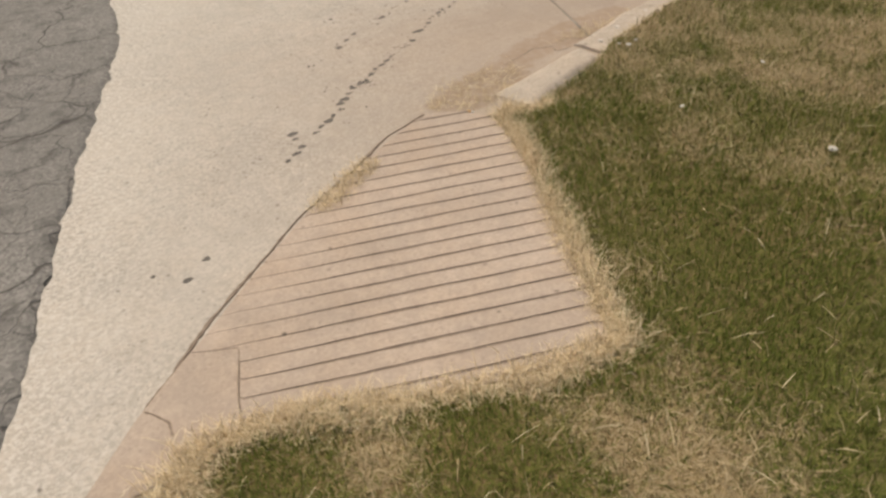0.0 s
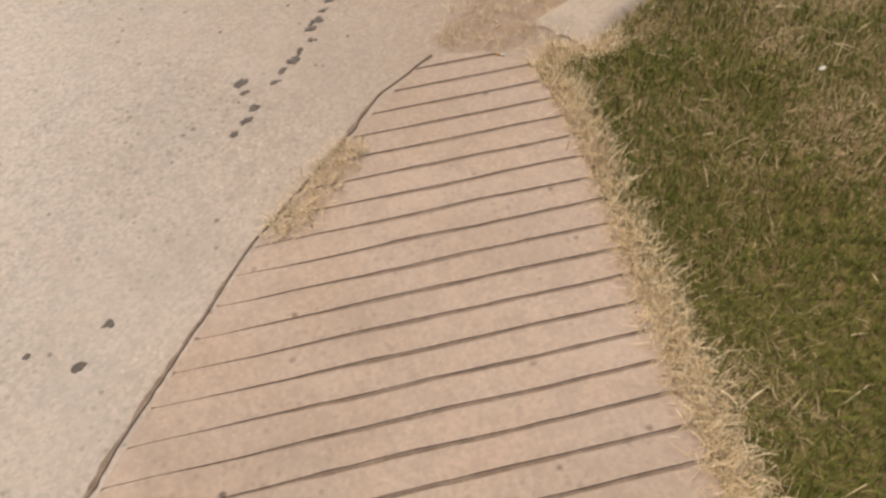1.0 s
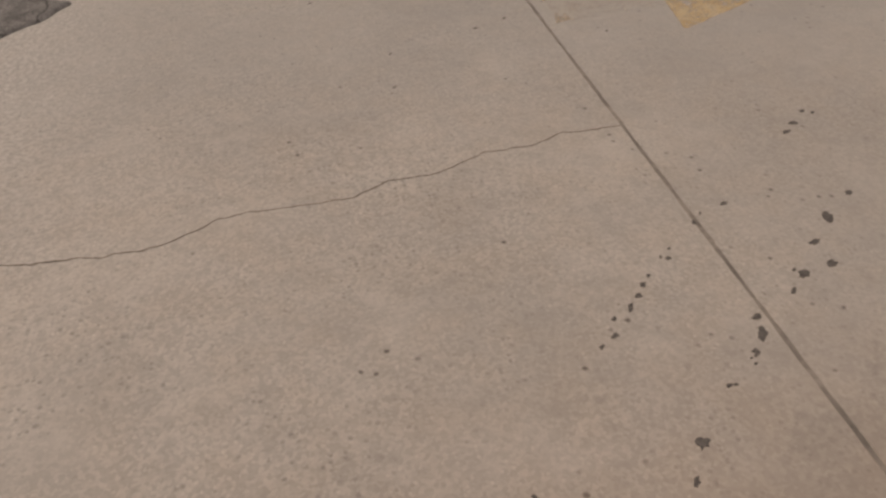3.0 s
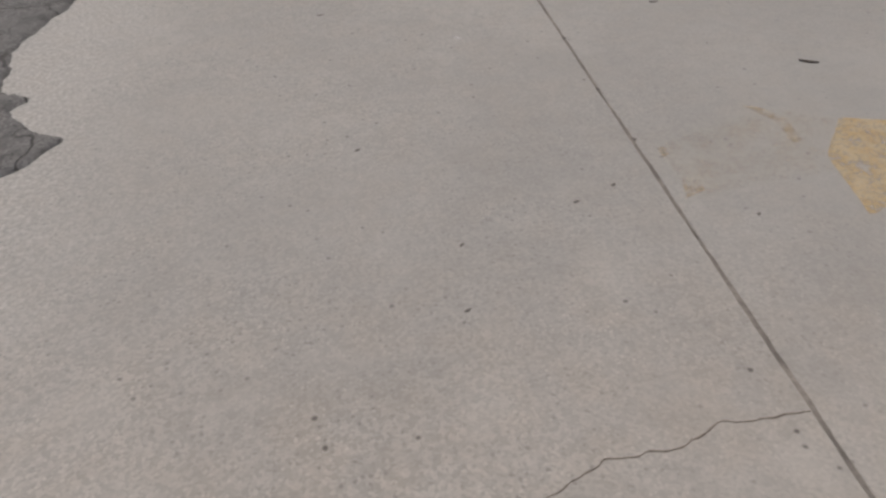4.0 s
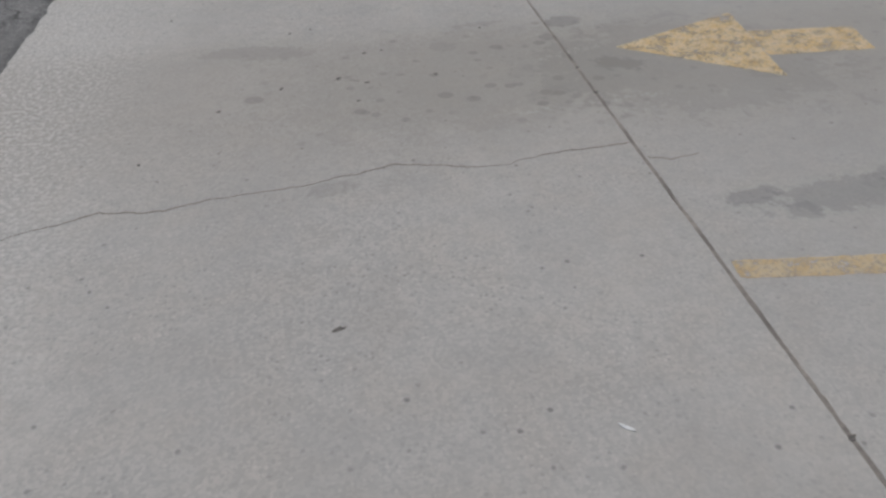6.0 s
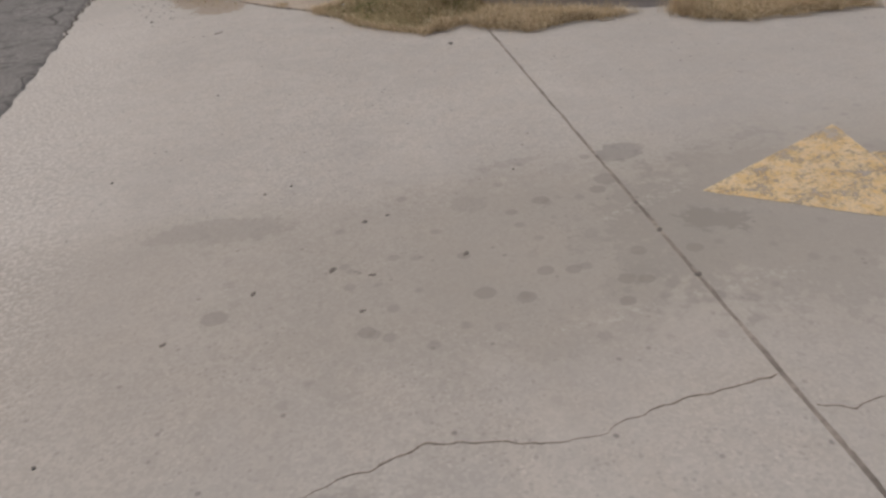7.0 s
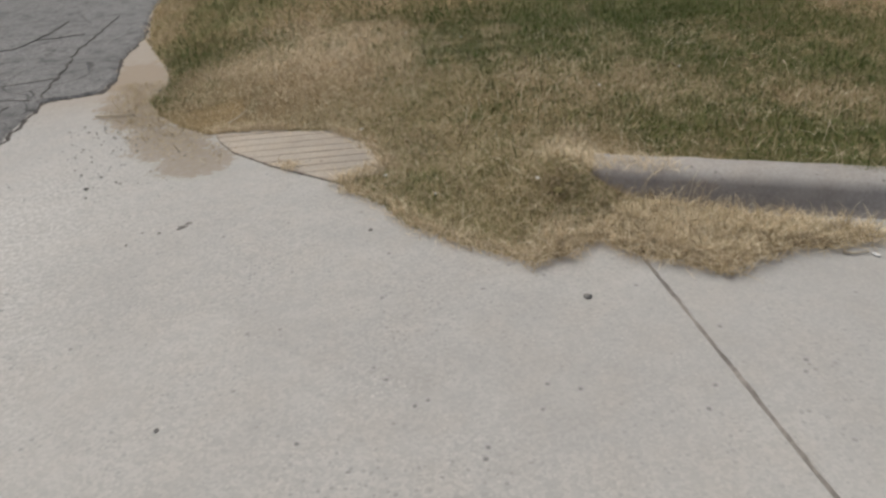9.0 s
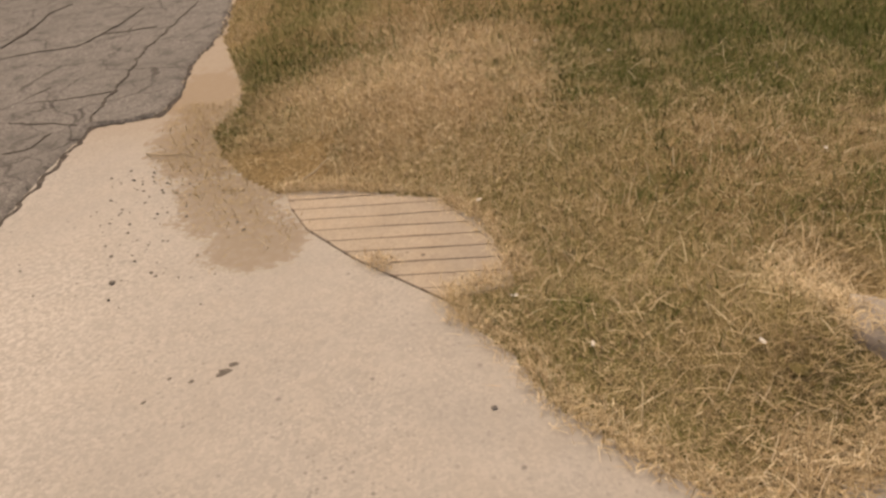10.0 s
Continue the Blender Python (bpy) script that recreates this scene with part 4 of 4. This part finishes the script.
def grow(side, n, box, poly, hf, low, seed, bias, size=1.0):
    x, y = scatter(n, *box)
    d = signed(x, y, poly)
    # thins out towards the ends of the stretch
    x0, x1, y0, y1 = box
    ends = np.minimum(np.minimum(x1 - x, (y - y0) if side == "a" else 9.0), (y1 - y) if side == "b" else 9.0)
    keep = (d > 0.0) & (rng.random(len(x)) < np.clip(ends / 1.0, 0, 1) ** 0.8)
    x, y, d = x[keep], y[keep], d[keep]
    z = hf(x, y)
    rim = segment_distance(x, y, low)
    g = greenness(x, y, seed) + bias(x, y, rim)
    green = g > 0.5
    thin = (x < -1.55) & (y > 12) & (y < 13.75) & (rng.random(len(x)) < 0.93)
    x, y, z, g, green = (v[~thin] for v in (x, y, z, g, green))
    le = (0.020 + 0.026 * rng.random(len(x)) ** 1.5) * size
    blades("grass", x[green], y[green], z[green], le[green], 0.0024 * size, 0.6, GREEN if side == "a" else GREEN_DULL, "short mown green grass blades of the lawn")
    pale = np.exp(-((x + 1.1) ** 2) / 0.5 - ((y - 14.3) ** 2) / 0.9) > 0.12 + 0.8 * rng.random(len(x))
    pale |= (side == "b") & (spot(x, y, -0.02, 12.36, 0.17) > 0.25 + 0.4 * rng.random(len(x)))
    green &= ~((side == "b") & (spot(x, y, -0.02, 12.36, 0.17) > 0.5))
    pale = (pale | ((side == "a") & (rim[~thin] < 0.12))) & ~green
    if pale.any():
        blades("dry_grass", x[pale], y[pale], z[pale], le[pale] * 1.3, 0.0022 * size, 0.82, STRAW, "bleached straw-coloured grass of the lawn")
    dry = ~green & ~pale
    blades("dry_grass", x[dry], y[dry], z[dry], le[dry] * 1.2, 0.0022 * size, 0.82, DRY, "dead straw-coloured grass of the lawn")


def bias_a(x, y, rim):
    b = 0.14 - 1.5 * np.clip(1 - rim / 0.11, 0, 1) + 0.38 * np.clip((0.3 - y) / 0.3, 0, 1) * np.clip((x + 0.6) / 0.2, 0, 1)
    lush = np.exp(-((x + 0.38) ** 2) / 0.09) * np.clip((1.35 - y) / 0.3, 0, 1) * np.clip((y + 0.45) / 0.3, 0, 1)
    b = b + 0.42 * lush + 0.40 * spot(x, y, -1.16, -0.36, 0.16) + 0.35 * spot(x, y, -1.72, -0.28, 0.12)
    for cx, cy, r, deep in ((-1.43, -0.28, 0.14, 0.8), (-0.86, -0.40, 0.15, 0.6), (-0.80, -0.62, 0.15, 0.6), (-1.0, -0.22, 0.10, 0.35), (0.22, 0.50, 0.18, 0.55), (0.63, 0.78, 0.25, 0.5), (0.0, 0.85, 0.16, 0.25), (0.2, 1.5, 0.4, 0.22), (0.7, 1.3, 0.4, 0.2), (0.05, 0.1, 0.2, 0.3)):
        b = b - deep * spot(x, y, cx, cy, r)
    return b


def bias_b(x, y, rim):
    dryness = np.exp(-((x + 1.2) ** 2) / 0.8 - ((y - 13.6) ** 2) / 1.2)
    b = 0.10 + 0.22 * np.clip((y - 13.0) / 0.6, 0, 1) * np.clip((x + 0.7) / 0.6, 0, 1) - 0.75 * np.clip(1 - rim / 0.45, 0, 1) - 0.75 * dryness + 0.7 * np.exp(-((x + 2.05) ** 2) / 0.09 - ((y - 15.4) ** 2) / 1.4)
    kerb_line = np.interp(x, [-0.1, 0.54, 1.07, 1.8, 3], [12.16, 11.96, 11.77, 11.52, 11.28])
    near = np.exp(-((y - kerb_line - 0.35) ** 2) / 0.08) * np.clip((x - 0.1) / 0.3, 0, 1)
    bare = np.exp(-((x - 0.05) ** 2) / 0.03 - ((y - 12.35) ** 2) / 0.02)
    wash = np.exp(-((x + 0.2) ** 2) / 0.35 - ((y - 12.1) ** 2) / 0.30)
    return b + 0.35 * near - 0.8 * bare - 0.75 * wash


grow("a", 550000, (-2.3, 2.0, -1.6, 2.5), TURF_A, height_a, TURF_A_LOW, 1.0, bias_a)
grow("b", 330000, (-2.5, 2.9, 11.3, 15.4), TURF_B, height_b, TURF_B_LOW, 6.0, bias_b, 1.05)
grow("b", 100000, (-2.8, 4.8, 14.2, 20.0), TURF_B, height_b, TURF_B_LOW, 6.0, bias_b, 1.5)


grow("a", 40000, (-2.4, 9.0, -8.0, 3.2), TURF_A, height_a, TURF_A_LOW, 1.0, bias_a, 1.8)
grow("b", 45000, (-2.7, 9.0, 11.0, 24.0), TURF_B, height_b, TURF_B_LOW, 6.0, bias_b, 2.0)


def fringe(line, n, spread, inward, length, label):
    """Longer dry blades along an edge, lying over it."""
    p = resample(line, 0.005)
    i = rng.integers(0, len(p), n)
    clump = (0.5 + 0.5 * waves(p[i, 0], p[i, 1], 16, 3) + 0.5 * rng.random(n)) > 0.55
    i = i[clump]
    m = len(i)
    x = p[i, 0] + inward[0] + spread * rng.normal(size=m)
    y = p[i, 1] + inward[1] + spread * rng.normal(size=m)
    z = np.full(m, 0.008)
    blades("dry_grass", x, y, z, length * (0.5 + 0.9 * rng.random(m)), 0.0024, 0.78, STRAW, label)


fringe(((-0.62, 1.45), (-0.64, 1.2), (-0.66, 0.77), (-0.70, 0.43), (-0.72, 0.10), (-0.70, 0.0)), 4500, 0.024, (0.0, 0), 0.05, "long dead straw blades along the ramp edge")
fringe(((-0.70, -0.02), (-0.94, -0.08), (-1.39, -0.08), (-1.72, -0.03), (-1.93, -0.08), (-2.1, -0.4), (-2.4, -1.2)), 7000, 0.030, (0, -0.03), 0.065, "long dead straw blades along the ramp foot")
fringe(TURF_B_LOW[8:-3], 6000, 0.03, (0.01, 0.02), 0.045, "dead straw blades along the lawn edge")
fringe(((-0.40, 1.50), (-0.05, 1.74), (0.6, 2.10), (1.3, 2.44)), 2500, 0.02, (0.0, -0.03), 0.04, "dry blades along the back of the kerb")
for k, (poly, hf, n) in enumerate(zip(MATS, mat_heights, (14000, 9000, 850, 1500, 450, 1100))):
    p = np.array(poly)
    x, y = scatter(n * 2, p[:, 0].min() - 0.03, p[:, 0].max() + 0.03, p[:, 1].min() - 0.03, p[:, 1].max() + 0.03)
    d = signed(x, y, poly)
    ok = d + 0.03 * waves(x, y, 14, k * 1.3) > -0.03 + 0.06 * rng.random(len(x))
    x, y = x[ok], y[ok]
    z = np.maximum(hf(x, y), 0.001) + 0.004 + 0.02 * rng.random(len(x)) ** 2 if k < 2 else np.full(len(x), 0.014 if k in (3, 4) else 0.002)
    if k in (3, 4):
        blades("dry_grass", x, y, z, 0.018 + 0.022 * rng.random(len(x)), 0.0024, 0.75, STRAW, "small tuft of olive dry grass in the ramp joint")
    else:
        pale = rng.random(len(x)) < (0.55, 0.45, 0.7, 1, 1, 0.7)[k]
        le = 0.03 + 0.10 * rng.random(len(x)) ** 2.5
        for sel, coat, words in ((pale, STRAW, "loose bleached straw lying on the concrete"), (~pale, DRY, "loose dead grass lying on the concrete")):
            if sel.any():
                blades("dry_grass", x[sel], y[sel], z[sel], le[sel] * (1 if k < 2 else 0.7), 0.0027 if k < 2 else 0.0019, 0.93, coat, words)
# thin dead grass over the silt
x, y = scatter(15000, -2.45, -1.55, 12.8, 14.5)
ok = (segment_distance(x, y, ((-1.75, 13.0), (-1.9, 13.35), (-2.2, 13.9), (-2.25, 14.4))) < 0.05 + 0.2 * rng.random(len(x))) & (rng.random(len(x)) < 0.08 + 0.92 * np.clip((y - 12.95) / 0.7, 0, 1))
blades("dry_grass", x[ok], y[ok], np.full(int(ok.sum()), 0.003), 0.02 + 0.03 * rng.random(int(ok.sum())), 0.0022, 0.93, DRY, "thin dead grass scattered over washed-out silt")


def strands(n, box, poly, hf, length, label):
    """Long loose straws lying on the lawn."""
    x, y = scatter(n, *box)
    ok = signed(x, y, poly) > 0.01
    x, y = x[ok], y[ok]
    blades("dry_grass", x, y, hf(x, y) + 0.012, length * (0.5 + rng.random(len(x))), 0.0026, 0.92, STRAW, label)


strands(3600, (-2.3, 1.6, 11.4, 14.2), TURF_B, height_b, 0.085, "long pale straws lying on the dry lawn")
strands(900, (-2.3, 1.8, -1.2, 2.5), TURF_A, height_a, 0.065, "long pale straws lying in the green lawn")


def weeds(x0, y0, n, spread, length, z):
    blades("dry_weeds", x0 + spread * rng.normal(size=n), y0 + spread * rng.normal(size=n), np.full(n, z), length * (0.5 + 0.7 * rng.random(n)), 0.0026, 0.42, STRAW, "dry stalks of weeds standing by the kerb")


weeds(0.22, 11.93, 26, 0.05, 0.13, 0.03)
weeds(0.36, 11.86, 18, 0.03, 0.14, 0.03)
weeds(1.21, 11.33, 300, 0.05, 0.15, 0.0)
weeds(0.55, 11.70, 30, 0.10, 0.10, 0.015)
# sunk dark lump in place of the shadow inside the grass clump
pebble(-0.19, 11.97, 0.028, SOIL, "hollow_shade_lump", "dark lump standing in for a shaded hollow in dead grass", "clod", "", float(height_b(np.array([-0.19]), np.array([11.97]))[0]) - 0.006)
n = 260
gx, gy = -0.20 + 0.07 * rng.normal(size=n), 12.0 + 0.06 * rng.normal(size=n)
blades("grass", gx, gy, height_b(gx, gy), 0.03 + 0.05 * rng.random(n), 0.0026, 0.6, DRY, "ragged clump of longer dead grass in the mat")


# ---- small things by the first kerb and along the far one ----
def cigarette_butt(x, y, z, turn):
    thing = tagged(empty("cigarette_butt", x, y, z), "small orange and white cigarette butt on the ramp", "litter")
    thing.rotation_euler = (0, 0, radians(turn))
    for name, x0, x1, coat in (("filter", -0.013, 0.004, BUTT), ("paper_tube", 0.004, 0.014, PAPER)):
        bm = bmesh.new()
        rings = []
        for u, r in ((x0, 0.0032), (x0 + 0.0006, 0.0038), (x1 - 0.0006, 0.0038), (x1, 0.0032)):
            rings.append([bm.verts.new((u, r * math.cos(k * math.pi / 4), 0.0038 + r * math.sin(k * math.pi / 4))) for k in range(8)])
        for r0, r1 in zip(rings, rings[1:]):
            for k in range(8):
                bm.faces.new((r0[k], r0[(k + 1) % 8], r1[(k + 1) % 8], r1[k]))
        bm.faces.new(rings[0])
        bm.faces.new(rings[-1])
        bmesh.ops.recalc_face_normals(bm, faces=bm.faces)
        part(name, bm, coat, thing)


cigarette_butt(-0.785, 1.425, 0.0125, -35)
for x, y, r in ((0.0, 1.87, 1.3), (0.05, 1.92, 1.0), (0.12, 1.95, 1.5), (0.09, 1.98, 0.8), (0.24, 2.00, 1.3), (-0.04, 1.90, 0.8), (0.31, 2.04, 1.2)):
    pebble(x, y, r * 0.01, WHITE, "rubble", "whitish lump of concrete broken off the kerb", "rubble", "kerb rubble", 0.012 + 0.055 * min(1.0, max(0.0, x + 0.08) / 0.35))
for x, y, r in ((0.05, 1.66, 1.3), (0.10, 1.69, 1.0), (0.02, 1.70, 0.8), (0.29, 0.50, 1.6)):
    pebble(x, y, r * 0.01, WHITE, "rubble", "whitish concrete crumb lying in the grass", "rubble", "kerb rubble", float(height_a(np.array([x]), np.array([y]))[0]) + 0.012)
twig((0.76, 11.50), (0.93, 11.56), 0.004, 0.006, "thin pale stick lying at the foot of the kerb")
twig((0.68, 11.38), (0.76, 11.35), 0.005, 0.008, "short dark broken twig on the concrete")
scrap(0.78, 11.34, 0.004, 0.02, 0.03, 30, PAPER, "paper_scrap", "tiny white paper scrap beside a twig", "litter")
twig((0.20, 11.93), (0.30, 12.03), 0.003, 0.14, "bent dry stalk leaning against the kerb")
n = 420
gx = -0.04 + 0.36 * rng.random(n) ** 1.6
gy = np.interp(gx, (-0.02, 0.1, 0.54), (12.05, 12.0, 11.80)) + 0.17 * rng.random(n)
blades("dry_grass", gx, gy, np.full(n, 0.138), 0.03 + 0.06 * rng.random(n), 0.0026, 0.94, STRAW, "loose straw fallen over the buried end of the kerb")
